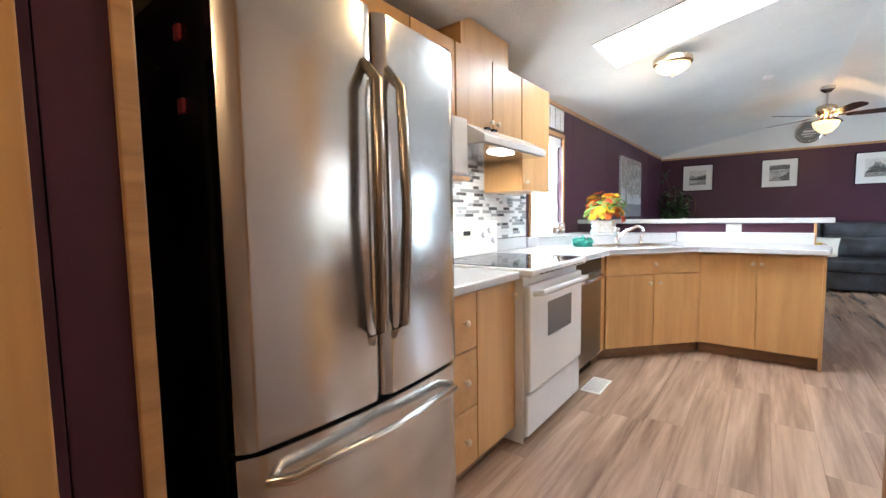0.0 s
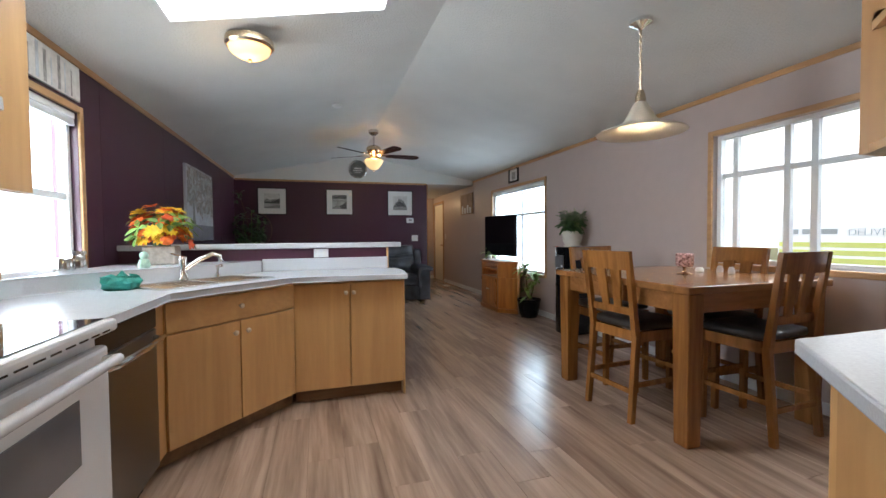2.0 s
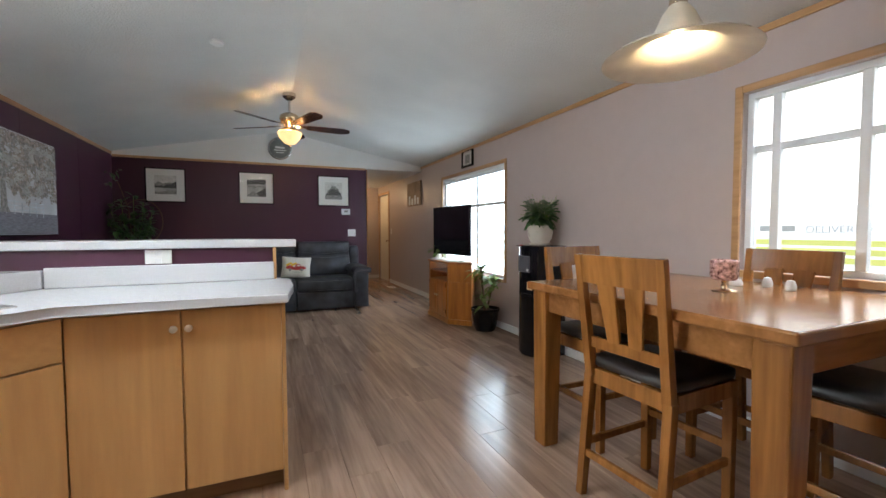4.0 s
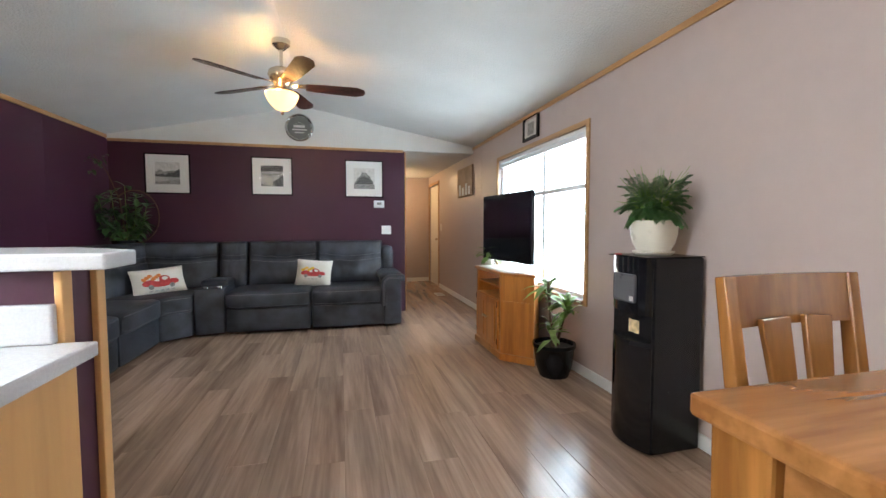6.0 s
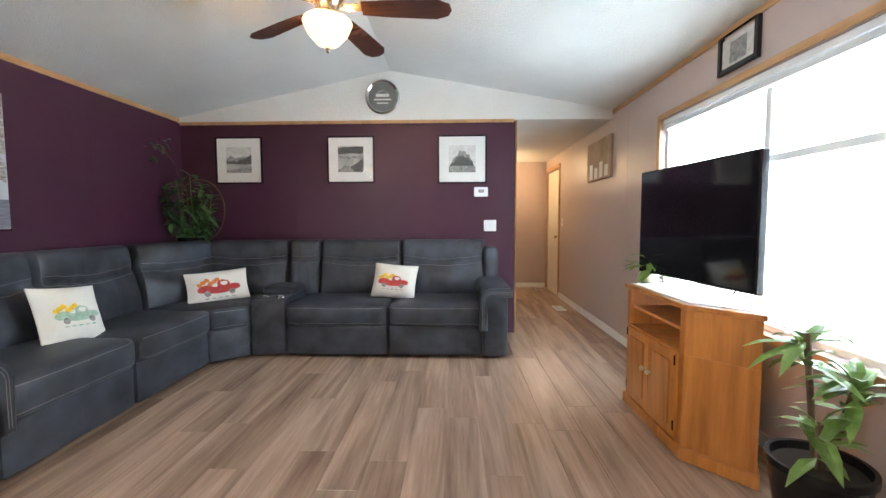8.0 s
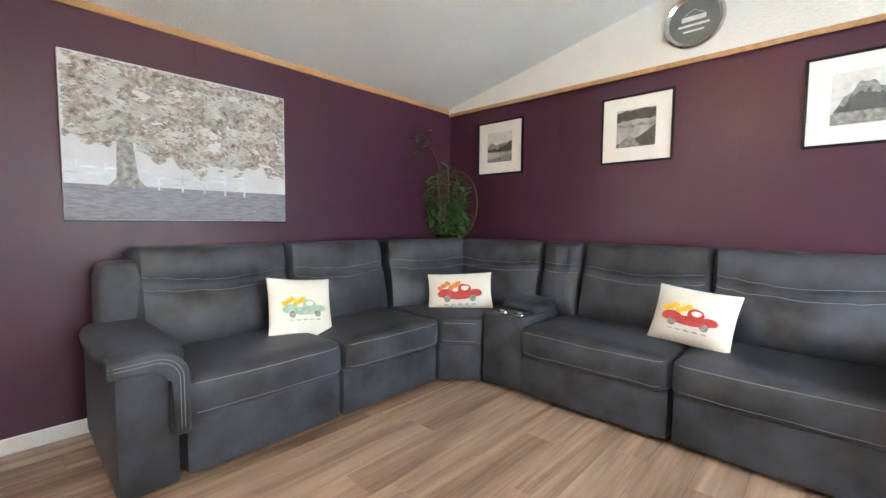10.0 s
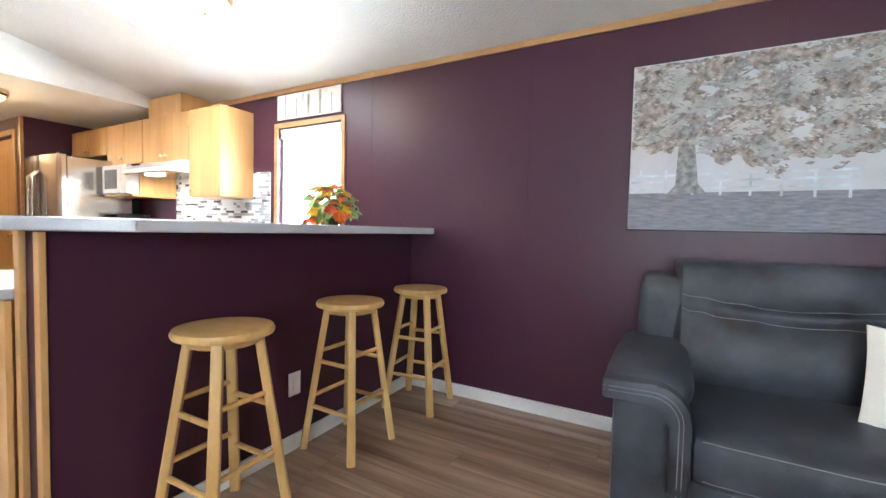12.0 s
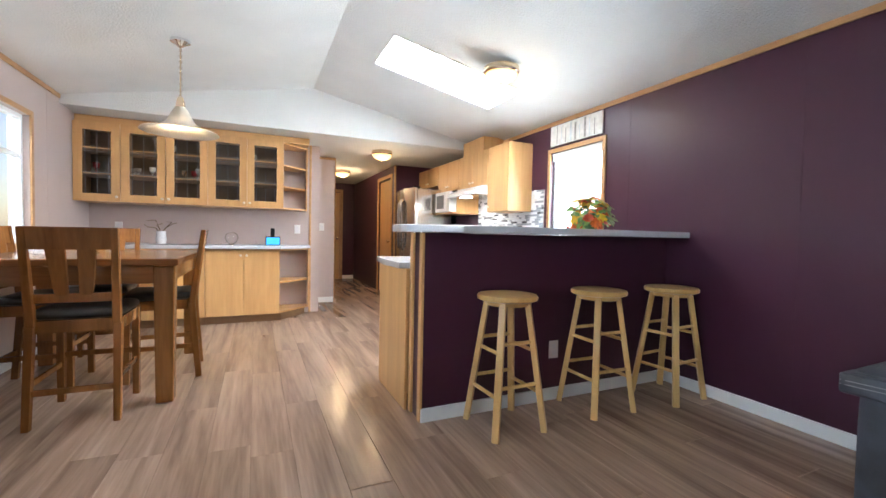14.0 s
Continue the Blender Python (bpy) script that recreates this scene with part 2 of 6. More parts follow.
def beam(bm, p, q, w, d, w2=None, d2=None, up=(0, 0, 1), bevel=0.0):
    """A bar from p to q, w by d thick, tapering to w2 by d2."""
    p, q = Vector(p), Vector(q)
    z = (q - p).normalized()
    u = Vector(up)
    if abs(z.dot(u)) > 0.95:
        u = Vector((0, 1, 0))
    x = u.cross(z).normalized()
    y = z.cross(x)
    ends = []
    for c, a, b in ((p, w, d), (q, w2 or w, d2 or d)):
        ends.append([bm.verts.new(c + x * sx * a / 2 + y * sy * b / 2) for sx, sy in ((-1, -1), (1, -1), (1, 1), (-1, 1))])
    a, b = ends
    made = [bm.faces.new(a[::-1]), bm.faces.new(b)]
    made += [bm.faces.new((a[i], a[(i + 1) % 4], b[(i + 1) % 4], b[i])) for i in range(4)]
    if bevel:
        bmesh.ops.bevel(bm, geom=list({e for f in made for e in f.edges}), offset=bevel, segments=2, profile=0.5, affect="EDGES")
    return bm


def tube(bm, pts, r, seg=8, r2=None):
    """A round bar along a line of points."""
    pts = [Vector(p) for p in pts]
    rings = []
    for i, p in enumerate(pts):
        z = (pts[min(i + 1, len(pts) - 1)] - pts[max(i - 1, 0)]).normalized()
        u = Vector((0, 0, 1)) if abs(z.z) < 0.9 else Vector((1, 0, 0))
        x = u.cross(z).normalized()
        y = z.cross(x)
        k = i / max(1, len(pts) - 1)
        rr = r + ((r2 if r2 is not None else r) - r) * k
        rings.append([bm.verts.new(p + (x * math.cos(a) + y * math.sin(a)) * rr) for a in (2 * math.pi * j / seg for j in range(seg))])
    for a, b in zip(rings, rings[1:]):
        for j in range(seg):
            bm.faces.new((a[j], a[(j + 1) % seg], b[(j + 1) % seg], b[j]))
    bm.faces.new(rings[0][::-1])
    bm.faces.new(rings[-1])
    return bm


def lathe(bm, profile, at=(0, 0, 0), seg=28):
    """A turned shape: rings of radius and height."""
    rings = []
    for r, z in profile:
        if r < 1e-4:
            rings.append([bm.verts.new((at[0], at[1], at[2] + z))])
        else:
            rings.append([bm.verts.new((at[0] + r * math.cos(2 * math.pi * j / seg), at[1] + r * math.sin(2 * math.pi * j / seg), at[2] + z)) for j in range(seg)])
    for a, b in zip(rings, rings[1:]):
        for j in range(seg):
            k = (j + 1) % seg
            if len(a) == 1 and len(b) > 1:
                bm.faces.new((a[0], b[j], b[k]))
            elif len(b) == 1 and len(a) > 1:
                bm.faces.new((a[j], a[k], b[0]))
            elif len(a) > 1:
                bm.faces.new((a[j], a[k], b[k], b[j]))
    return bm


def tb(pts, r, seg=8, r2=None):
    return tube(bmesh.new(), pts, r, seg, r2)


def lt(profile, at=(0, 0, 0), seg=28):
    return lathe(bmesh.new(), profile, at, seg)


def cushion(x0, x1, y0, y1, z0, z1, r=0.06, puff=0.02, m=None, seed=0):
    """A soft block: rounded, bulging, slightly uneven."""
    bm = bx(x0, x1, y0, y1, z0, z1)
    bmesh.ops.subdivide_edges(bm, edges=bm.edges[:], cuts=7, use_grid_fill=True)
    c = Vector(((x0 + x1) / 2, (y0 + y1) / 2, (z0 + z1) / 2))
    h = Vector(((x1 - x0) / 2, (y1 - y0) / 2, (z1 - z0) / 2))
    r = min(r, h.x * 0.95, h.y * 0.95, h.z * 0.95)
    for v in bm.verts:
        p = v.co - c
        # pull grid lines toward the borders so that the rounding has vertices
        p = Vector([math.copysign(h[i] * (abs(p[i]) / h[i]) ** 0.6, p[i]) for i in range(3)])
        k = Vector([max(-h[i] + r, min(h[i] - r, p[i])) for i in range(3)])
        d = p - k
        if d.length > 1e-6:
            p = k + d.normalized() * r
        q = [abs(p[i]) / h[i] for i in range(3)]
        for i in range(3):
            a, b = [q[j] for j in range(3) if j != i]
            p[i] += math.copysign(puff * (1 - min(1, a) ** 2) * (1 - min(1, b) ** 2) * (q[i] ** 3), p[i])
        p += noise.noise_vector((p + c) * 5 + Vector((seed, 0, 0))) * puff * 0.35
        v.co = p + c
    if m is not None:
        bmesh.ops.transform(bm, matrix=m, verts=bm.verts)
    return bm


def leaf(bm, root, tip, width, sag=0.1, up=(0, 0, 1)):
    """One leaf: six faces folded along the rib."""
    root, tip = Vector(root), Vector(tip)
    d = tip - root
    s = d.cross(Vector(up))
    s = (s.normalized() if s.length > 1e-5 else Vector((1, 0, 0))) * width / 2
    n = s.cross(d).normalized() * width * 0.12
    rib = [bm.verts.new(root + d * k - Vector((0, 0, sag * d.length * k * k))) for k in (0, 0.35, 0.7, 1)]
    a = [bm.verts.new(rib[i].co + s * w + n) for i, w in ((1, 1), (2, 0.75))]
    b = [bm.verts.new(rib[i].co - s * w + n) for i, w in ((1, 1), (2, 0.75))]
    bm.faces.new((rib[0], rib[1], a[0]))
    bm.faces.new((rib[1], rib[2], a[1], a[0]))
    bm.faces.new((rib[2], rib[3], a[1]))
    bm.faces.new((rib[0], b[0], rib[1]))
    bm.faces.new((rib[1], b[0], b[1], rib[2]))
    bm.faces.new((rib[2], b[1], rib[3]))


def knob(parent, at, axis, r=0.015):
    """A small ceramic-topped cabinet knob."""
    bm = lt([(0.0, 0), (0.006, 0), (0.006, 0.012), (r, 0.016), (r, 0.024), (r * 0.6, 0.03), (0, 0.031)], seg=12)
    rot = Vector((0, 0, 1)).rotation_difference(Vector(axis)).to_matrix().to_4x4()
    bmesh.ops.transform(bm, matrix=Matrix.Translation(at) @ rot, verts=bm.verts)
    return part("knob", bm, BRASS_KNOB, parent, "small satin knob", True)


BRASS_KNOB = mat("champagne_knob", (0.66, 0.57, 0.45), 0.3, 0.7, var=0.05)

# the shell ------------------------------------------------------------------------
L, R, FAR, RIDGE = -1.34, 3.22, 9.50, 0.92
ZL, ZR, ZT, FLAT = 2.30, 2.34, 2.76, 2.25
SOUTH, HALL_END, NORTH_END = 2.20, -2.6, 12.6


def roof(x):
    return ZL + (ZT - ZL) * (x - L) / (RIDGE - L) if x < RIDGE else ZT + (ZR - ZT) * (x - RIDGE) / (R - RIDGE)


def wall_x(name, x0, x1, y0, y1, z1, holes, material, label):
    """A wall along y with openings (y0, y1, z0, z1)."""
    bm = bmesh.new()
    y = y0
    for a, b, c, d in sorted(holes):
        box(bm, x0, x1, y, a, 0, z1)
        if c > 0:
            box(bm, x0, x1, a, b, 0, c)
        box(bm, x0, x1, a, b, d, z1)
        y = b
    box(bm, x0, x1, y, y1, 0, z1)
    return structure(name, bm, material, label)


W_KIT = (3.72, 4.44, 0.99, 1.97)
W_DIN = (2.77, 3.95, 0.95, 1.99)
W_LIV = (6.60, 8.46, 0.61, 1.99)
D_HALL = (11.66, 12.50, 0, 2.04)
wall_x("wall_west", L - 0.14, L, HALL_END, NORTH_END, 2.5, [W_KIT], PURPLE, "plum painted panelled long wall with one window")
wall_x("wall_east", R, R + 0.14, HALL_END, NORTH_END, 2.5, [W_DIN, W_LIV, D_HALL], TAUPE, "taupe painted panelled long wall with two windows")
structure("wall_north", bx(L, 2.22, FAR, FAR + 0.12, 0, FLAT - 0.004), PURPLE, "plum painted end wall behind the sofa")
structure("wall_hall_end", bx(L, R, NORTH_END, NORTH_END + 0.1, 0, 2.5), TAUPE, "tan wall closing the north hallway")
structure("wall_hall_side", bx(2.10, 2.22, FAR + 0.123, NORTH_END, 0, FLAT - 0.004), TAUPE, "tan side wall of the north hallway")
structure("wall_hutch", bx(0.86, R, 1.33, 1.45, 0, FLAT - 0.004), TAUPE, "taupe wall behind the hutch")
structure("wall_hutch_return", bx(0.74, 0.857, 0.703, 1.45, 0, FLAT - 0.004), TAUPE, "taupe return wall beside the hutch")
structure("wall_hall_corner", bx(0.41, 0.86, 0.58, 0.70, 0, FLAT - 0.004), TAUPE, "taupe short wall with a light switch")
structure("wall_south_hall_east", bx(0.41, 0.53, HALL_END, 0.577, 0, FLAT - 0.004), TAUPE, "taupe wall of the south hallway")
structure("wall_fridge_side", bx(L, -0.61, 0.44, 0.56, 0, FLAT - 0.004), PURPLE, "plum wall end beside the refrigerator")
bm = bx(-0.73, -0.61, 0.353, 0.437, 0, FLAT - 0.004)
box(bm, -0.73, -0.61, HALL_END, -0.42, 0, FLAT - 0.004)
box(bm, -0.73, -0.61, -0.42, 0.353, 2.06, FLAT - 0.004)
structure("wall_south_hall_west", bm, PURPLE, "plum wall of the south hallway with a closet door")
structure("wall_south_end", bx(L, R, HALL_END - 0.1, HALL_END, 0, 2.5), PURPLE, "dark plum wall closing the south hallway")

# vaulted ceiling with the skylight opening
SKX0, SKX1, SKY0, SKY1 = -0.72, 0.53, 3.43, 4.06


def slope(bm, x0, x1, y0, y1, t=0.12):
    vs = [bm.verts.new((x, y, roof(x) + dz)) for dz in (0, t) for x, y in ((x0, y0), (x1, y0), (x1, y1), (x0, y1))]
    for f in ((3, 2, 1, 0), (4, 5, 6, 7), (0, 1, 5, 4), (1, 2, 6, 5), (2, 3, 7, 6), (3, 0, 4, 7)):
        bm.faces.new([vs[i] for i in f])


bm = bmesh.new()
slope(bm, L - 0.14, SKX0, SOUTH, FAR + 0.1)
slope(bm, SKX1, RIDGE, SOUTH, FAR + 0.1)
slope(bm, SKX0, SKX1, SOUTH, SKY0)
slope(bm, SKX0, SKX1, SKY1, FAR + 0.1)
slope(bm, RIDGE, R + 0.14, SOUTH, FAR + 0.1)
structure("ceiling", bm, CEIL, "white textured vaulted ceiling")
bm = bmesh.new()
for x0, x1, y0, y1 in ((SKX0 + 0.002, SKX0 + 0.014, SKY0 + 0.002, SKY1 - 0.002), (SKX1 - 0.014, SKX1 - 0.002, SKY0 + 0.002, SKY1 - 0.002), (SKX0 + 0.014, SKX1 - 0.014, SKY0 + 0.002, SKY0 + 0.014), (SKX0 + 0.014, SKX1 - 0.014, SKY1 - 0.014, SKY1 - 0.002)):
    vs = [bm.verts.new((x, y, roof(x) + dz)) for dz in (-0.006, 0.05) for x, y in ((x0, y0), (x1, y0), (x1, y1), (x0, y1))]
    for f in ((3, 2, 1, 0), (4, 5, 6, 7), (0, 1, 5, 4), (1, 2, 6, 5), (2, 3, 7, 6), (3, 0, 4, 7)):
        bm.faces.new([vs[k] for k in f])
skylight = structure("window_skylight", bm, WHITE, "bright white ceiling skylight in a thin frame")
bm = bmesh.new()
x0, x1, y0, y1 = SKX0 + 0.016, SKX1 - 0.016, SKY0 + 0.016, SKY1 - 0.016
vs = [bm.verts.new((x, y, roof(x) + dz)) for dz in (0.02, 0.03) for x, y in ((x0, y0), (x1, y0), (x1, y1), (x0, y1))]
for f in ((3, 2, 1, 0), (4, 5, 6, 7), (0, 1, 5, 4), (1, 2, 6, 5), (2, 3, 7, 6), (3, 0, 4, 7)):
    bm.faces.new([vs[k] for k in f])
part("diffuser", bm, SKYL, skylight, "glowing milky skylight panel")


def gable(name, y0, y1, label):
    bm = bmesh.new()
    pts = [(L - 0.02, FLAT), (R + 0.02, FLAT), (R + 0.02, ZR + 0.05), (RIDGE, ZT + 0.05), (L - 0.02, ZL + 0.05)]
    a = [bm.verts.new((x, y0, z)) for x, z in pts]
    b = [bm.verts.new((x, y1, z)) for x, z in pts]
    bm.faces.new(a)
    bm.faces.new(b[::-1])
    for i in range(5):
        bm.faces.new((a[i], a[(i + 1) % 5], b[(i + 1) % 5], b[i]))
    return structure(name, bm, CEIL, label)


gable("wall_gable_north", FAR - 0.03, FAR + 0.1, "white gable above the plum end wall")
gable("wall_gable_south", SOUTH - 0.1, SOUTH, "white gable above the kitchen's flat ceiling")
structure("ceiling_north_hall", bx(2.0, R + 0.1, FAR + 0.103, NORTH_END + 0.1, FLAT, FLAT + 0.1), CEIL, "white flat hallway ceiling")
structure("ceiling_south", bx(L - 0.1, R + 0.1, HALL_END - 0.1, SOUTH - 0.103, FLAT, FLAT + 0.1), CEIL, "white flat ceiling over hutch and hallway")

# trim: ceiling strips, baseboards, casings


def trim(name, x0, x1, y0, y1, z0, z1, material, label, bevel=0.004):
    return structure(name, bx(x0, x1, y0, y1, z0, z1, bevel), material, label)


trim("trim_west", L, L + 0.014, SOUTH, FAR - 0.03, ZL - 0.045, ZL - 0.003, TRIM, "oak strip along the wall top")
trim("trim_east", R - 0.014, R, SOUTH, FAR - 0.03, ZR - 0.045, ZR - 0.003, TRIM, "oak strip along the wall top")
trim("trim_north", L + 0.016, 2.20, FAR - 0.042, FAR - 0.031, FLAT - 0.028, FLAT + 0.006, TRIM, "oak strip under the gable")
trim("trim_north_corner", 2.223, 2.236, FAR - 0.016, FAR + 0.12, 0, FLAT - 0.006, TRIM, "oak corner strip of the end wall")
trim("trim_hall_corner", 0.398, 0.409, 0.57, 0.716, 0, FLAT - 0.006, TRIM, "oak corner strip")
trim("trim_hall_corner_top", 0.41, 0.74, 0.702, 0.714, FLAT - 0.045, FLAT - 0.008, TRIM, "oak strip along the wall top")
trim("trim_hutch_end", 0.843, 0.872, 1.452, 1.466, 0, FLAT - 0.006, TRIM, "oak corner strip beside the hutch")
trim("trim_fridge_side", -0.626, -0.596, 0.54, 0.575, 0, FLAT - 0.006, TRIM, "oak corner strip beside the refrigerator")
for a, b in ((5.13, FAR),):
    trim("baseboard_west", L, L + 0.014, a, b, 0.004, 0.085, WHITE, "white baseboard")
for i, (a, b) in enumerate(((1.46, D_HALL[0] - 0.07),)):
    trim("baseboard_east", R - 0.014, R, a, b, 0.004, 0.085, WHITE, "white baseboard")
trim("baseboard_hall_end", 2.23, R, NORTH_END - 0.014, NORTH_END, 0.004, 0.085, WHITE, "white baseboard")
trim("baseboard_hall_side", 2.222, 2.236, FAR + 0.13, NORTH_END, 0.004, 0.085, WHITE, "white baseboard")
trim("baseboard_corner", 0.42, 0.74, 0.702, 0.716, 0.004, 0.085, WHITE, "white baseboard")
trim("baseboard_south_end", -0.60, 0.40, HALL_END, HALL_END + 0.014, 0.004, 0.085, WHITE, "white baseboard")
for y in (4.73, 5.95, 7.17, 8.39):
    trim("trim_seam_west", L, L + 0.0016, y - 0.006, y + 0.006, 0.09, ZL - 0.05, PURPLE, "painted panel seam on the plum wall", 0.0006)
for x in (-0.12, 1.10):
    trim("trim_seam_north", x - 0.006, x + 0.006, FAR - 0.0014, FAR, 0.09, FLAT - 0.03, PURPLE, "painted panel seam on the plum wall", 0.0005)
for y in (2.45, 9.1):
    trim("trim_seam_east", R - 0.0016, R, y - 0.006, y + 0.006, 0.09, ZR - 0.05, TAUPE, "painted panel seam on the taupe wall", 0.0006)


def window(name, side, hole, label, mull, rails, inset=0.07):
    """A vinyl window in a long wall: oak casing, frame, mullions, panes."""
    y0, y1, z0, z1 = hole
    s = 1 if side == "w" else -1
    x = L if side == "w" else R
    ob = tagged(new(name), label, "window", "", "structure")

    def piece(nm, a, b, c, d, e, f, material, bevel=0.004):
        lo, hi = sorted((x + s * a, x + s * b))
        return part(nm, bx(lo, hi, c, d, e, f, bevel), material, ob)
    w = 0.042
    piece("casing", 0.0, 0.016, y0 - w, y0, z0 - w, z1 + w, TRIM)
    piece("casing", 0.0, 0.016, y1, y1 + w, z0 - w, z1 + w, TRIM)
    piece("casing", 0.0, 0.0155, y0, y1, z1, z1 + w, TRIM)
    piece("window_sill", 0.0, 0.03, y0, y1, z0 - w, z0, TRIM)
    f = 0.035
    for a, b, c, d in ((y0, y0 + f, z0, z1), (y1 - f, y1, z0, z1), (y0 + f, y1 - f, z0, z0 + f), (y0 + f, y1 - f, z1 - f, z1)):
        piece("window_frame", -inset - 0.03, -inset + 0.03, a, b, c, d, VINYL)
    for y in mull:
        piece("mullion", -inset - 0.022, -inset + 0.022, y - 0.022, y + 0.022, z0 + f, z1 - f, VINYL)
    for z in rails:
        piece("rail", -inset - 0.018, -inset + 0.018, y0 + f, y1 - f, z - 0.02, z + 0.02, VINYL)
    pane = piece("pane", -inset - 0.003, -inset + 0.003, y0 + f, y1 - f, z0 + f, z1 - f, GLASS, 0)
    pane.visible_shadow = False
    return ob


window("window_kitchen", "w", W_KIT, "bright kitchen window with oak casing over the sink", (), (1.45,))
window("window_dining", "e", W_DIN, "bright dining window with oak casing and white mullions", (3.25, 3.42, 3.80), (1.66,))
window("window_living", "e", W_LIV, "bright tall living room window with oak casing", (7.40,), (1.53,))
# a rolled blind at the head of the windows
for y0, y1, z1, x in ((W_LIV[0], W_LIV[1], W_LIV[3], R + 0.03), (W_KIT[0], W_KIT[1], W_KIT[3], L - 0.03)):
    bl = thing("roller_blind", "white blind rolled up under the window head", "blind")
    part("headrail", bx(x - 0.02, x + 0.02, y0 + 0.002, y1 - 0.002, z1 - 0.04, z1 - 0.002, 0.004), VINYL, bl)
    for i in range(5):
        part("slat", bx(x - 0.02, x + 0.02, y0 + 0.01, y1 - 0.01, z1 - 0.052 - i * 0.008, z1 - 0.047 - i * 0.008), VINYL, bl)

# outside
structure("ground", bx(-60, 60, -60, 60, -0.75, -0.70), GROUND, "dry grass outside")
tagged(part("backdrop_east", bx(58, 58.2, -58, 58, -0.7, 75), OUTW), "glowing sheet standing in for bright hazy distance", "backdrop", "", "structure")
tagged(part("backdrop_west", bx(-58.2, -58, -58, 58, -0.7, 75), OUTW), "glowing sheet standing in for bright hazy distance", "backdrop", "", "structure")
# Trailer wall, stripes and lettering carry their own glow in place of daylight
shed = thing("storage_trailer", "white storage trailer with a yellow-green stripe and lettering", "trailer", (12.0, 5.6, -0.70))
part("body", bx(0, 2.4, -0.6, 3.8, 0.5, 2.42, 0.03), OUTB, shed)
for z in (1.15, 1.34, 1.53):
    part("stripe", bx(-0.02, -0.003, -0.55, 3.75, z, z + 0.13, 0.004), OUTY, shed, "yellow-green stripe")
cu = bpy.data.curves.new("lettering", "FONT")
cu.body, cu.size, cu.extrude = "DELIVERED", 0.235, 0.004
cu.materials.append(OUTT)
le = new("lettering", cu)
le.parent = shed
le["label"] = "faint grey painted word"
le.matrix_local = pose(-0.012, 2.25, 1.82, 90, 0, -90)
for k in range(3):
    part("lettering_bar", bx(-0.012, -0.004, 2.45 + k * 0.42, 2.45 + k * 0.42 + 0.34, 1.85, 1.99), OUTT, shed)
for y in (0.3, 2.9):
    part("wheel", tb([(0.1, y, 0.35), (0.35, y, 0.35)], 0.35, 20), BLACK, shed)
    part("wheel", tb([(2.05, y, 0.35), (2.3, y, 0.35)], 0.35, 20), BLACK, shed)


# doors
def door(name, label, hinge, rz, w, h, material, handle=True):
    ob = tagged(new(name), label, "door", "", "structure")
    ob.matrix_world = pose(*hinge, 0, 0, rz)
    part("leaf", bx(0, w, -0.02, 0.02, 0.008, h, 0.003), material, ob)
    for z0, z1 in ((0.18, 0.95), (1.08, h - 0.15)):
        part("panel", bx(0.12, w - 0.12, -0.026, -0.0205, z0, z1, 0.004), material, ob)
    bm = lt([(0, 0), (0.026, 0), (0.026, 0.006), (0.011, 0.012), (0.011, 0.035), (0.026, 0.045), (0.026, 0.062), (0, 0.07)], seg=16)
    bmesh.ops.transform(bm, matrix=pose(w - 0.07, -0.0215, 0.95, 90), verts=bm.verts)
    part("door_handle", bm, BRASS, ob, "", True)
    return ob


door("door_north_hall", "cream painted hallway door standing closed", (R + 0.04, D_HALL[1] - 0.01, 0.0), -90, 0.82, 2.02, DOORP)
for a, b, c, d in ((D_HALL[0] - 0.06, D_HALL[0], 0, 2.10), (D_HALL[1], D_HALL[1] + 0.06, 0, 2.10), (D_HALL[0], D_HALL[1], 2.04, 2.10)):
    trim("trim_door_north", R - 0.014, R, a, b, c + 0.004, d, TRIM, "oak door casing")
door("door_closet", "oak hallway closet door standing closed", (-0.655, -0.415, 0.0), 90, 0.76, 2.04, OAK)
for a, b, c, d in ((0.353, 0.42, 0, 2.12), (-0.48, -0.42, 0, 2.12), (-0.42, 0.353, 2.06, 2.12)):
    trim("trim_door_closet", -0.61, -0.592, a, b, c + 0.004, d, OAK, "oak door casing")
door("door_south_hall", "pale door at the hallway's end standing closed", (0.36, HALL_END + 0.03, 0.0), 180, 0.62, 2.02, OAK)
for a, b, c, d in ((-0.34, -0.27, 0, 2.10), (0.365, 0.405, 0, 2.10), (-0.27, 0.365, 2.03, 2.10)):
    trim("trim_door_south", a, b, HALL_END, HALL_END + 0.02, c + 0.004, d, TRIM, "oak door casing")

# kitchen ------------------------------------------------------------------------


def base_cabinet(name, label, x0, x1, y0, y1, z1=0.875):
    """A base unit whose front is the +x face; doors and drawers stand proud of it."""
    ob = thing(name, label, "cabinet")
    part("body", bx(x0, x1 - 0.02, y0, y1, 0.10, z1), OAK, ob)
    part("toe_kick", bx(x0, x1 - 0.075, y0, y1, 0.006, 0.10), TOE, ob, "dark brown toe kick")
    return ob


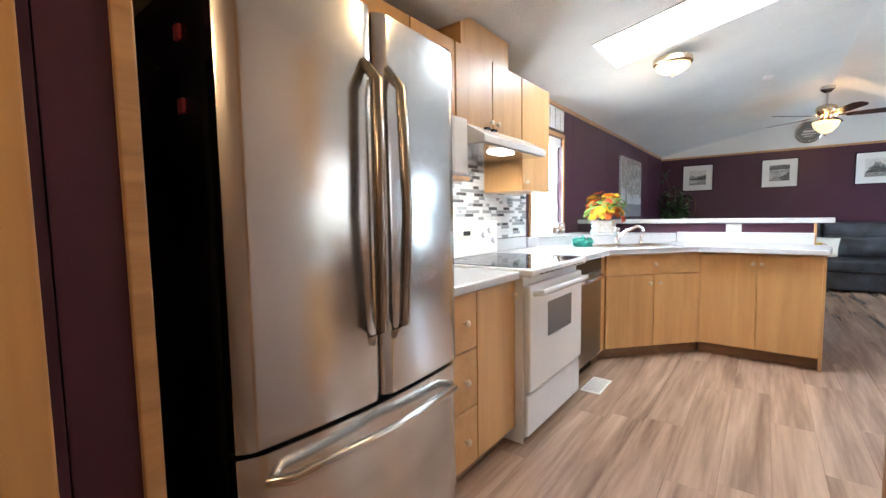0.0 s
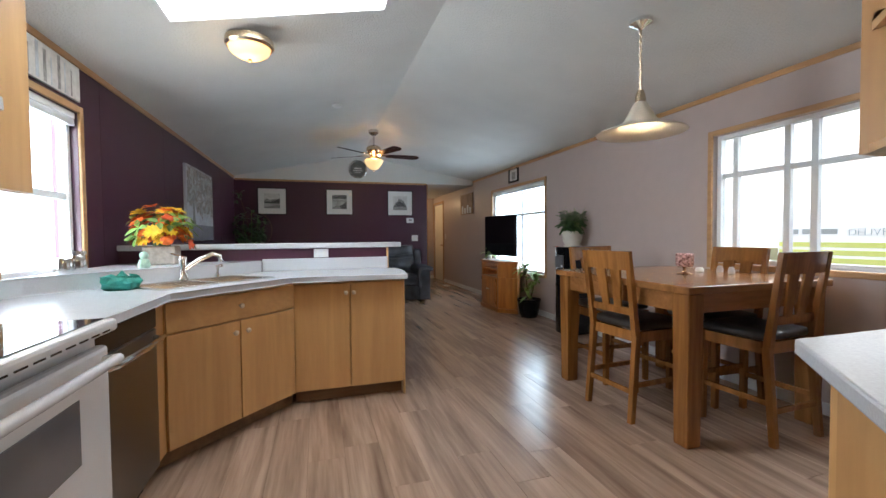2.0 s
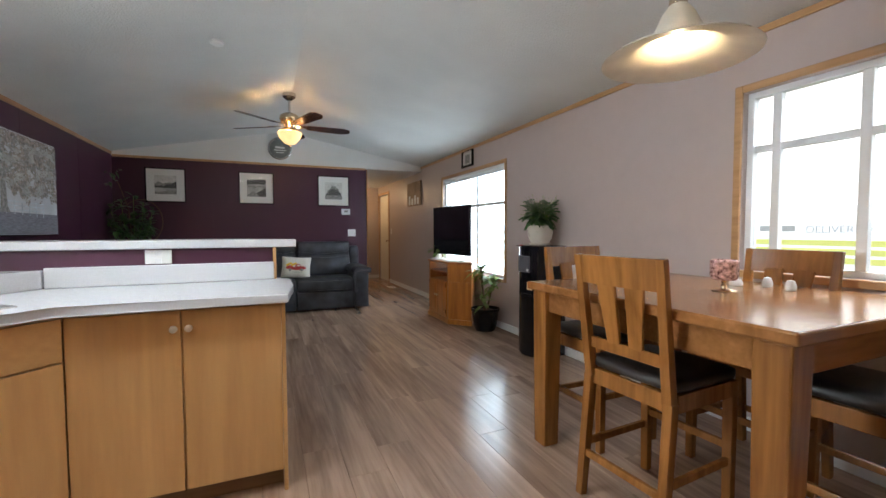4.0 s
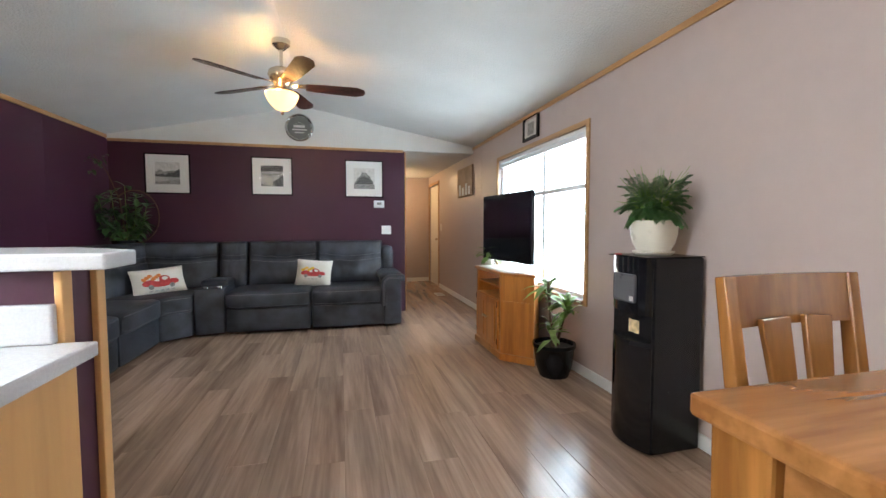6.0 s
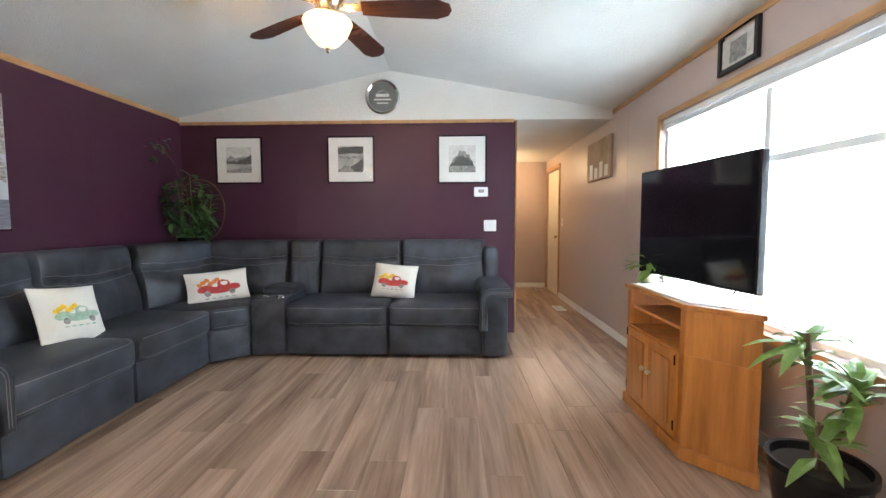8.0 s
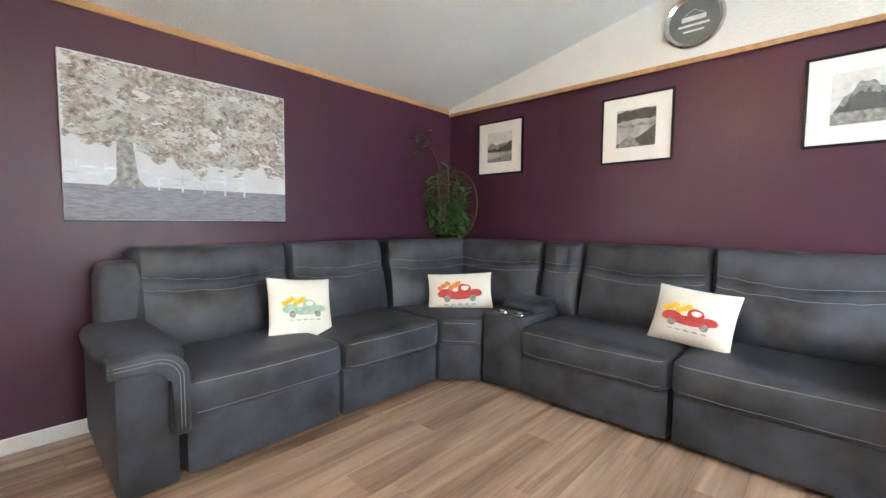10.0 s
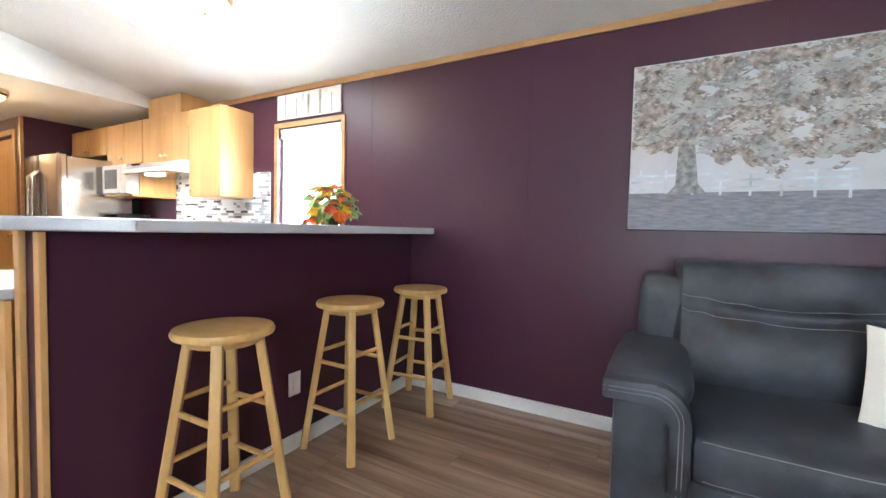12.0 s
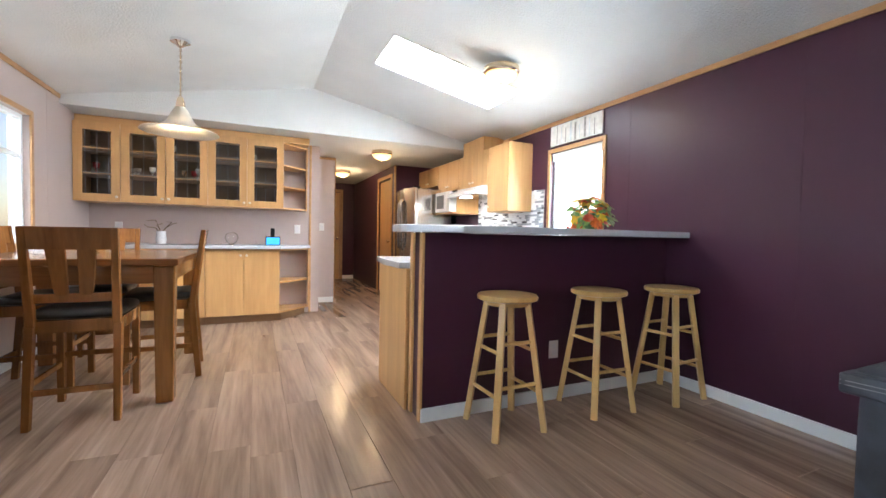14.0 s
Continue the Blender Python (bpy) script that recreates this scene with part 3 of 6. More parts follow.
def front(ob, p, q, z0, z1, knobs=(), name="door", proud=0.018):
    """A door or drawer front over the plan line p to q (front face to the right of it)."""
    p, q = Vector((*p, 0)), Vector((*q, 0))
    d = (q - p).normalized()
    n = Vector((-d.y, d.x, 0))
    g = 0.0045
    bm = bmesh.new()
    prism(bm, [tuple((p + d * g).xy), tuple((q - d * g).xy), tuple((q - d * g + n * proud).xy), tuple((p + d * g + n * proud).xy)], z0 + g, z1 - g, 0.002)
    f = part(name, bm, OAK if z1 - z0 > 0.3 else OAKX, ob)
    for k, z in knobs:
        knob(f, tuple(p + (q - p) * k + n * proud + Vector((0, 0, z))), tuple(n))
    return f


XF = -0.66
cab = base_cabinet("drawer_cabinet", "maple base cabinet with three drawers and one door beside the stove", L + 0.003, XF, 1.60, 2.155)
for z0, z1 in ((0.10, 0.36), (0.36, 0.62), (0.62, 0.872)):
    front(cab, (XF - 0.02, 1.80), (XF - 0.02, 1.60), z0, z1, ((0.5, (z0 + z1) / 2),), "drawer")
front(cab, (XF - 0.02, 2.155), (XF - 0.02, 1.80), 0.10, 0.872, ((0.1, 0.80),))
part("worktop", bx(L + 0.003, XF + 0.025, 1.60, 2.155, 0.876, 0.915, 0.008), COUNTER, cab, "pale speckled laminate worktop")

# stove
st = thing("stove", "white electric range with black glass cooktop", "stove")
SY0, SY1, SXF = 2.165, 2.925, -0.60
part("body", bx(L + 0.03, SXF - 0.03, SY0, SY1, 0.03, 0.885, 0.004), ENAMEL, st)
part("drawer", bx(SXF - 0.03, SXF, SY0 + 0.008, SY1 - 0.008, 0.05, 0.27, 0.012), ENAMEL, st)
od = part("oven_door", bx(SXF - 0.03, SXF + 0.012, SY0 + 0.008, SY1 - 0.008, 0.285, 0.845, 0.014), ENAMEL, st)
part("oven_window", bx(SXF + 0.012, SXF + 0.016, SY0 + 0.22, SY1 - 0.2, 0.54, 0.73, 0.002), mat("smoked_oven_glass", (0.16, 0.165, 0.18), 0.1, var=0.05), od, "grey smoked oven window")
bm = bmesh.new()
tube(bm, [(SXF + 0.012, SY0 + 0.05, 0.80), (SXF + 0.055, SY0 + 0.055, 0.806), (SXF + 0.06, (SY0 + SY1) / 2, 0.808), (SXF + 0.055, SY1 - 0.055, 0.806), (SXF + 0.012, SY1 - 0.05, 0.80)], 0.016, 10)
part("handle", bm, ENAMEL, od, "white bar handle", True)
part("cooktop_frame", bx(L + 0.03, SXF + 0.035, SY0 - 0.004, SY1 + 0.004, 0.887, 0.928, 0.012), ENAMEL, st)
ck = part("cooktop", bx(L + 0.16, SXF + 0.005, SY0 + 0.025, SY1 - 0.025, 0.9285, 0.932), BLACKG, st, "black glass cooktop")
for x, y, r in ((-0.78, 2.36, 0.10), (-0.78, 2.74, 0.085), (-1.04, 2.36, 0.085), (-1.04, 2.74, 0.10)):
    part("burner", lt([(r - 0.004, 0), (r, 0.0006), (r + 0.002, 0)], (x, y, 0.9322)), mat("burner_ring", (0.12, 0.12, 0.13), 0.3), ck)
for y in range(10):
    part("vent_slot", bx(SXF + 0.0352, SXF + 0.037, SY0 + 0.07 + y * 0.065, SY0 + 0.115 + y * 0.065, 0.897, 0.902), BLACK, st)
bp = part("backguard", prism(bmesh.new(), [(L + 0.012, SY0), (L + 0.13, SY0), (L + 0.13, SY1), (L + 0.012, SY1)], 0.93, 1.165, 0.012), ENAMEL, st)
part("control_panel", bx(L + 0.131, L + 0.134, 2.42, 2.62, 1.05, 1.12, 0.001), mat("ivory_panel", (0.62, 0.62, 0.50), 0.4), bp)
part("display", bx(L + 0.1345, L + 0.136, 2.48, 2.56, 1.07, 1.10), BLACKG, bp, "dark clock display")
for y, z in ((2.24, 1.10), (2.32, 1.07), (2.72, 1.07), (2.80, 1.10), (2.85, 1.03)):
    bm = lt([(0, 0), (0.024, 0), (0.02, 0.02), (0, 0.022)], seg=16)
    bmesh.ops.transform(bm, matrix=pose(L + 0.131, y, z, 0, 90), verts=bm.verts)
    part("dial", bm, ENAMEL, bp, "", True)
part("filler", bx(L + 0.03, SXF - 0.02, 2.157, 2.163, 0.02, 0.88), ENAMEL, st)

# dishwasher
dw = thing("dishwasher", "stainless dishwasher with a bar handle", "dishwasher")
part("body", bx(L + 0.05, XF - 0.03, 2.945, 3.545, 0.10, 0.872), BLACK, dw)
part("door", bx(XF - 0.03, XF + 0.004, 2.95, 3.54, 0.12, 0.77, 0.006), mat("dark_brushed_steel", (0.20, 0.19, 0.18), 0.3, 1.0, var=0.04, scale=3), dw)
part("control_panel", bx(XF - 0.03, XF + 0.004, 2.95, 3.54, 0.775, 0.872, 0.006), BLACK, dw)
part("handle", tb([(XF, 2.98, 0.73), (XF + 0.05, 3.02, 0.74), (XF + 0.062, 3.245, 0.742), (XF + 0.05, 3.47, 0.74), (XF, 3.51, 0.73)], 0.012), CHROME, dw, "", True)
part("kick_plate", bx(L + 0.05, XF - 0.07, 2.95, 3.54, 0.006, 0.10), BLACK, dw)

# corner sink cabinet and peninsula cabinet
A, B = (XF - 0.02, 3.70), (-0.10, 4.345)
sc = thing("sink_cabinet", "maple corner sink cabinet with two doors and a false drawer", "cabinet")
part("body", prism(bmesh.new(), [(L + 0.003, 3.56), (XF - 0.02, 3.56), A, B, (-0.10, 4.90), (L + 0.003, 4.90)], 0.10, 0.872), OAK, sc)
part("toe_kick", prism(bmesh.new(), [(L + 0.1, 3.56), (-0.74, 3.56), (-0.74, 3.72), (-0.12, 4.41), (-0.12, 4.88), (L + 0.1, 4.88)], 0.006, 0.10), TOE, sc, "dark brown toe kick")
AB = [tuple(Vector(A).lerp(Vector(B), k)) for k in (0, 0.5, 1)]
front(sc, AB[2], AB[0], 0.70, 0.868, ((0.5, 0.785),), "drawer_front")
front(sc, AB[1], AB[0], 0.10, 0.70, ((0.1, 0.63),))
front(sc, AB[2], AB[1], 0.10, 0.70, ((0.9, 0.63),))
pc = thing("peninsula_cabinet", "maple peninsula cabinet with two plain doors", "cabinet")
part("body", bx(-0.096, 0.672, 4.365, 4.90, 0.10, 0.872), OAK, pc)
part("end_panel", bx(0.673, 0.69, 4.345, 4.92, 0.006, 0.873, 0.002), OAK, pc)
part("toe_kick", bx(-0.096, 0.672, 4.42, 4.90, 0.006, 0.10), TOE, pc, "dark brown toe kick")
front(pc, (0.29, 4.365), (-0.096, 4.365), 0.10, 0.868, ((0.07, 0.79),))
front(pc, (0.676, 4.365), (0.29, 4.365), 0.10, 0.868, ((0.93, 0.79),))

# worktop with the sink cut through it
wt = thing("worktop", "pale speckled laminate worktop with a rolled front edge", "worktop")
SC = Vector((-0.605, 4.185))
DI = (Vector(B) - Vector(A)).normalized()
NO = Vector((-DI.y, DI.x))


def plan(u, v):
    p = SC + DI * u + NO * v
    return (p.x, p.y)


outline = [(L + 0.003, 2.945), (-0.635, 2.945), (-0.635, 3.665), (-0.095, 4.290), (0.70, 4.275), (0.74, 4.60), (0.74, 4.925), (L + 0.003, 4.925)]
bm = bmesh.new()
prism(bm, outline, 0.877, 0.915, 0.006)
top = part("top", bm, COUNTER, wt)
cut = part("sink_cut", prism(bmesh.new(), [plan(-0.34, -0.17), plan(0.34, -0.17), plan(0.34, 0.19), plan(-0.34, 0.19)], 0.8, 1.0), COUNTER, wt)
mod = top.modifiers.new("cut", "BOOLEAN")
mod.operation, mod.object, mod.solver = "DIFFERENCE", cut, "EXACT"
bpy.context.view_layer.update()
dg = bpy.context.evaluated_depsgraph_get()
cutmesh = bpy.data.meshes.new_from_object(top.evaluated_get(dg))
top.modifiers.clear()
top.data = cutmesh
bpy.data.objects.remove(cut)
part("upstand", bx(L + 0.003, L + 0.022, 2.945, 3.60, 0.916, 1.015, 0.005), COUNTER, wt)
# raised ledge across the corner, behind the sink
part("ledge", prism(bmesh.new(), [(L + 0.003, 3.615), (L + 0.03, 3.615), (L + 0.05, 3.79), (-0.43, 4.79), (-0.36, 4.895), (-0.36, 4.925), (L + 0.003, 4.925)], 0.916, 1.005, 0.008), COUNTER, wt, "raised laminate ledge across the corner")
part("upstand", bx(-0.355, 0.655, 4.90, 4.925, 0.916, 1.015, 0.005), COUNTER, wt)

sk = thing("kitchen_sink", "double-bowl stainless steel sink set in the worktop", "sink")
for u0, u1 in ((-0.33, -0.012), (0.012, 0.33)):
    bm = bmesh.new()
    for a, b, c, d, e, f in ((u0, u1, -0.16, -0.155, 0.76, 0.918), (u0, u1, 0.175, 0.18, 0.76, 0.918), (u0, u0 + 0.005, -0.155, 0.175, 0.76, 0.918), (u1 - 0.005, u1, -0.155, 0.175, 0.76, 0.918), (u0, u1, -0.16, 0.18, 0.752, 0.759)):
        prism(bm, [plan(a, c), plan(b, c), plan(b, d), plan(a, d)], e, f)
    part("bowl", bm, STEEL, sk)
bm = bmesh.new()
for a, b, c, d in ((-0.37, 0.37, -0.20, -0.16), (-0.37, 0.37, 0.18, 0.22), (-0.37, -0.33, -0.16, 0.18), (0.33, 0.37, -0.16, 0.18), (-0.012, 0.012, -0.16, 0.18)):
    prism(bm, [plan(a, c), plan(b, c), plan(b, d), plan(a, d)], 0.9158, 0.922)
part("rim", bm, STEEL, sk)

fc = thing("faucet", "chrome single-lever kitchen faucet behind the sink", "faucet")
fx, fy = plan(0.0, 0.20)
f0 = Vector((fx, fy, 0.922))
toward = Vector((DI.x * 0.55 - NO.x * 0.8, DI.y * 0.55 - NO.y * 0.8, 0)).normalized()
part("base", lt([(0, 0), (0.03, 0), (0.03, 0.01), (0.024, 0.02), (0.022, 0.12), (0.026, 0.13), (0.02, 0.15), (0, 0.155)], f0, 20), CHROME, fc, "", True)
part("spout", tb([f0 + Vector((0, 0, 0.06)), f0 + toward * 0.10 + Vector((0, 0, 0.13)), f0 + toward * 0.18 + Vector((0, 0, 0.165)), f0 + toward * 0.22 + Vector((0, 0, 0.15)), f0 + toward * 0.225 + Vector((0, 0, 0.115))], 0.015, 10, 0.013), CHROME, fc, "", True)
part("lever", tb([f0 + Vector((0, 0, 0.145)), f0 + Vector((0, 0, 0.17)) - toward * 0.07], 0.009, 8, 0.006), CHROME, fc, "", True)
sp = thing("side_sprayer", "chrome side sprayer beside the faucet", "sprayer")
sx, sy = plan(0.24, 0.20)
part("base", lt([(0, 0), (0.02, 0), (0.018, 0.02), (0, 0.022)], (sx, sy, 0.922), 16), CHROME, sp, "", True)
part("head", tb([(sx, sy, 0.94), (sx, sy, 0.99), (sx + 0.03, sy - 0.02, 1.0)], 0.011, 10), CHROME, sp, "", True)

# half wall and bar top
hw = structure("wall_bar", bx(L, 0.65, 4.93, 5.11, 0, 1.095), PURPLE, "plum half wall under the bar top")
part("corner_post", bx(0.65, 0.668, 4.922, 4.965, 0.006, 1.094, 0.003), OAK, hw)
part("corner_post", bx(0.65, 0.668, 5.075, 5.118, 0.006, 1.094, 0.003), OAK, hw)
trim("baseboard_bar", L + 0.016, 0.66, 5.11, 5.124, 0.004, 0.085, WHITE, "white baseboard")
bt = thing("breakfast_bar", "pale speckled laminate breakfast bar with a clipped corner", "breakfast bar")
part("top", prism(bmesh.new(), [(L + 0.003, 4.895), (0.775, 4.895), (0.775, 5.06), (0.50, 5.30), (L + 0.003, 5.30)], 1.098, 1.14, 0.006), COUNTER, bt)


def plate(at, n, label, kind="outlet", w=0.075, h=0.118):
    """A wall plate: a bevelled cover with sockets or a rocker."""
    ob = thing(kind, label, "outlet" if kind == "outlet" else "switch")
    m = Matrix.Translation(at) @ Matrix.Rotation(math.atan2(n[0], -n[1]), 4, "Z")
    c = bx(-w / 2, w / 2, -0.006, 0, -h / 2, h / 2, 0.003)
    bmesh.ops.transform(c, matrix=m, verts=c.verts)
    part("cover", c, WHITE, ob)
    for dz in ((-0.022, 0.022) if kind == "outlet" else (0,)):
        c = bx(-0.014, 0.014, -0.009, -0.0065, dz - (0.014 if kind == "outlet" else 0.03), dz + (0.014 if kind == "outlet" else 0.03), 0.001)
        bmesh.ops.transform(c, matrix=m, verts=c.verts)
        part("socket" if kind == "outlet" else "rocker", c, ENAMEL, ob)
    return ob


plate((-0.285, 5.11, 0.34), (0, 1, 0), "white outlet on the plum half wall")
plate((0.10, 4.93, 1.055), (0, -1, 0), "white outlet above the peninsula worktop", w=0.118, h=0.072)

# upper cabinets
UX = -1.02


def upper(name, label, y0, y1, z0, z1, doors, x1=UX):
    ob = thing(name, label, "cabinet")
    part("body", bx(L + 0.003, x1 - 0.018, y0, y1, z0, z1, 0.002), OAK, ob)
    n = len(doors)
    for i, k in enumerate(doors):
        a, b = y0 + (y1 - y0) * i / n, y0 + (y1 - y0) * (i + 1) / n
        front(ob, (x1 - 0.018, b), (x1 - 0.018, a), z0, z1, ((k, z0 + 0.06),))
    return ob


upper("fridge_top_cabinet", "maple wall cabinet over the refrigerator", 0.62, 1.44, 1.84, 2.14, (0.1, 0.9))
upper("wall_cabinet", "maple wall cabinet over the microwave", 1.445, 2.155, 1.72, 2.14, (0.1, 0.9))
upper("hood_cabinet", "maple wall cabinet over the range hood", 2.16, 2.93, 1.70, 2.14, (0.1, 0.9))
upper("tall_wall_cabinet", "tall maple wall cabinet beside the window", 2.935, 3.39, 1.37, 2.14, (0.9,))
ch = thing("vent_chase", "maple boxed vent chase above the hood cabinet", "vent chase")
part("box", bx(L + 0.003, UX - 0.02, 2.24, 2.78, 2.142, 2.32), OAK, ch)
hd = thing("range_hood", "white under-cabinet range hood with its light on", "range hood")
bm = bmesh.new()
ys = (2.165, 2.925)
vs = [[bm.verts.new((x, y, z)) for x, z in ((L + 0.003, 1.698), (-0.97, 1.698), (-0.842, 1.625), (-0.84, 1.585), (L + 0.003, 1.585))] for y in ys]
bm.faces.new(vs[0])
bm.faces.new(vs[1][::-1])
for i in range(5):
    bm.faces.new((vs[0][i], vs[0][(i + 1) % 5], vs[1][(i + 1) % 5], vs[1][i]))
bmesh.ops.bevel(bm, geom=bm.edges[:], offset=0.004, segments=2, profile=0.5, affect="EDGES")
part("shell", bm, ENAMEL, hd)
part("filter", bx(-1.30, -0.86, 2.185, 2.905, 1.579, 1.5835), STEEL, hd)
part("lamp", bx(-1.0, -0.90, 2.44, 2.60, 1.568, 1.5785, 0.004), HOODL, hd, "lit lamp lens")
for y in (2.25, 2.32):
    part("switch", bx(-0.9, -0.88, y, y + 0.04, 1.664, 1.678), BLACK, hd)
area("hood_light", (-0.95, 2.52, 1.562), (-0.95, 2.52, 0.9), 0.18, 0.1, 9, (1, 0.95, 0.85))

mw = thing("microwave", "white countertop microwave on the cabinet shelf", "microwave")
part("body", bx(L + 0.02, -0.93, 1.62, 2.10, 1.41, 1.70, 0.006), ENAMEL, mw)
d = part("door", bx(-0.93, -0.905, 1.62, 1.98, 1.415, 1.695, 0.006), ENAMEL, mw)
part("window", bx(-0.9048, -0.903, 1.67, 1.92, 1.46, 1.65, 0.0005), mat("microwave_screen", (0.16, 0.16, 0.17), 0.25), d)
part("keypad", bx(-0.93, -0.906, 1.984, 2.10, 1.415, 1.695, 0.004), WHITE, mw)
ms = thing("microwave_shelf", "maple shelf under the microwave", "shelf")
part("board", bx(L + 0.003, -0.93, 1.60, 2.155, 1.385, 1.407, 0.003), OAKY, ms)
part("side", bx(L + 0.003, -1.0, 2.135, 2.155, 1.408, 1.715), OAK, ms)

# mosaic backsplash, staggered glass strips
bs = tagged(part("wall_backsplash", bx(L, L + 0.004, 2.16, 3.62, 1.02, 1.60), GROUT), "grey and white mosaic tile backsplash", "wall", "", "structure")
rng = random.Random(4)
stuff = {TILEA: [], TILEB: [], TILEC: []}
z = 1.022
while z < 1.59:
    y = 2.165 - rng.random() * 0.06
    while y < 3.60:
        w = rng.choice((0.045, 0.07, 0.095, 0.12))
        y0, y1 = max(2.165, y), min(3.615, y + w)
        if y1 - y0 > 0.012 and not (z > 1.37 and 2.93 < y0 < 3.40):
            stuff[rng.choices((TILEA, TILEB, TILEC), (7, 3, 1))[0]].append((y0, y1, z))
        y += w + 0.003
    z += 0.0245
for mt, tiles in stuff.items():
    vv, ff = [], []
    for y0, y1, z in tiles:
        i = len(vv)
        for x in (L + 0.004, L + 0.009):
            vv += [(x, y0, z), (x, y1, z), (x, y1, z + 0.0215), (x, y0, z + 0.0215)]
        ff += [(i + 4, i + 5, i + 6, i + 7), (i, i + 1, i + 5, i + 4), (i + 1, i + 2, i + 6, i + 5), (i + 2, i + 3, i + 7, i + 6), (i + 3, i, i + 4, i + 7)]
    me = bpy.data.meshes.new("mosaic_tiles")
    me.from_pydata(vv, [], ff)
    me.materials.append(mt)
    ob = new("mosaic_tiles", me)
    ob.parent = bs
    ob["kind"] = "stuff"

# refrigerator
# Steel with the shading of the upright door handles mixed into its colour
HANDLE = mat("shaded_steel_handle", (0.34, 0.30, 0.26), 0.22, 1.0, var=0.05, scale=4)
fr = thing("refrigerator", "stainless french-door refrigerator with bowed doors and black sides", "refrigerator")
FY0, FY1, FXB = 0.715, 1.555, -0.645
part("case", bx(L + 0.05, FXB, FY0 + 0.006, FY1 - 0.006, 0.03, 1.765, 0.006), BLACK, fr, "black textured case")


def bowed(y0, y1, z0, z1, edge=0.006):
    """A door skin that bulges along its whole front."""
    bm = bmesh.new()
    n = 16
    ring = []
    for i in range(n + 1):
        y = y0 + (y1 - y0) * i / n
        k = (y - FY0) / (FY1 - FY0)
        rnd = 0.02 * (max(0, 1 - min(y - y0, y1 - y) / 0.03)) ** 2
        ring.append((FXB + 0.058 + 0.032 * (1 - (2 * k - 1) ** 2) - rnd, y))
    pts = [(FXB + 0.004, y0)] + ring + [(FXB + 0.004, y1)]
    return prism(bm, pts, z0, z1)


ymid = (FY0 + FY1) / 2
for a, b in ((FY0, ymid - 0.003), (ymid + 0.003, FY1)):
    part("door", bowed(a, b, 0.66, 1.775), STEEL, fr, "brushed stainless door", True)
part("freezer_drawer", bowed(FY0, FY1, 0.06, 0.645), STEEL, fr, "brushed stainless freezer drawer", True)
part("side_panel", bx(-1.20, FXB - 0.003, FY1 - 0.0055, FY1, 0.04, 1.76, 0.001), STEEL, fr, "grey steel side panel")
part("kick_grille", bx(FXB - 0.02, FXB + 0.02, FY0 + 0.01, FY1 - 0.01, 0.012, 0.055), BLACK, fr)
for s in (-1, 1):
    y = ymid + s * 0.045
    xs = FXB + 0.09
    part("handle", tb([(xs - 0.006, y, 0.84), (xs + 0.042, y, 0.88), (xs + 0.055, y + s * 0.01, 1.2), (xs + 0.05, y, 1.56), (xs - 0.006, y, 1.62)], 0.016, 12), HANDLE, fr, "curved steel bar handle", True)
part("drawer_handle", tb([(FXB + 0.062, FY0 + 0.06, 0.575), (FXB + 0.11, FY0 + 0.10, 0.582), (FXB + 0.145, ymid, 0.588), (FXB + 0.11, FY1 - 0.10, 0.582), (FXB + 0.062, FY1 - 0.06, 0.575)], 0.014, 12), STEEL, fr, "curved steel bar handle", True)
for y in (FY0 + 0.05, FY1 - 0.05):
    part("hinge_cover", bx(FXB - 0.05, FXB + 0.05, y - 0.03, y + 0.03, 1.776, 1.795, 0.004), BLACK, fr)
for z, c in ((1.45, RED), (1.72, RED), (1.62, RED)):
    mg = thing("fridge_magnet", "small red magnet on the black refrigerator side", "magnet")
    part("magnet", bx(-0.80, -0.77, FY0 - 0.004, FY0 + 0.0055, z, z + 0.035, 0.003), c, mg)

# coffee maker on the short worktop, seen over the bar
cm = thing("coffee_maker", "black coffee maker on the worktop beside the refrigerator", "coffee maker")
part("base", bx(-1.22, -1.0, 1.68, 1.86, 0.917, 0.95, 0.008), BLACK, cm)
part("tower", bx(-1.25, -1.16, 1.68, 1.86, 0.951, 1.22, 0.012), BLACK, cm)
part("brew_head", bx(-1.159, -1.0, 1.68, 1.86, 1.14, 1.22, 0.012), BLACK, cm)
part("carafe", lt([(0, 0), (0.06, 0), (0.068, 0.05), (0.05, 0.12), (0.052, 0.13), (0, 0.13)], (-1.075, 1.77, 0.952), 20), BLACKG, cm, "", True)

# floor register
fv = thing("floor_vent", "white metal floor register in front of the dishwasher", "vent")
part("frame", bx(-0.63, -0.50, 3.02, 3.30, 0.004, 0.010, 0.002), WHITE, fv)
for i in range(9):
    part("slat", bx(-0.62, -0.51, 3.04 + i * 0.028, 3.055 + i * 0.028, 0.0102, 0.013), GROUT, fv)
fv2 = thing("floor_vent", "white metal floor register in the north hallway", "vent")
part("frame", bx(2.95, 3.08, 10.6, 10.9, 0.004, 0.010, 0.002), WHITE, fv2)
for i in range(9):
    part("slat", bx(2.96, 3.07, 10.62 + i * 0.03, 10.635 + i * 0.03, 0.0102, 0.013), GROUT, fv2)

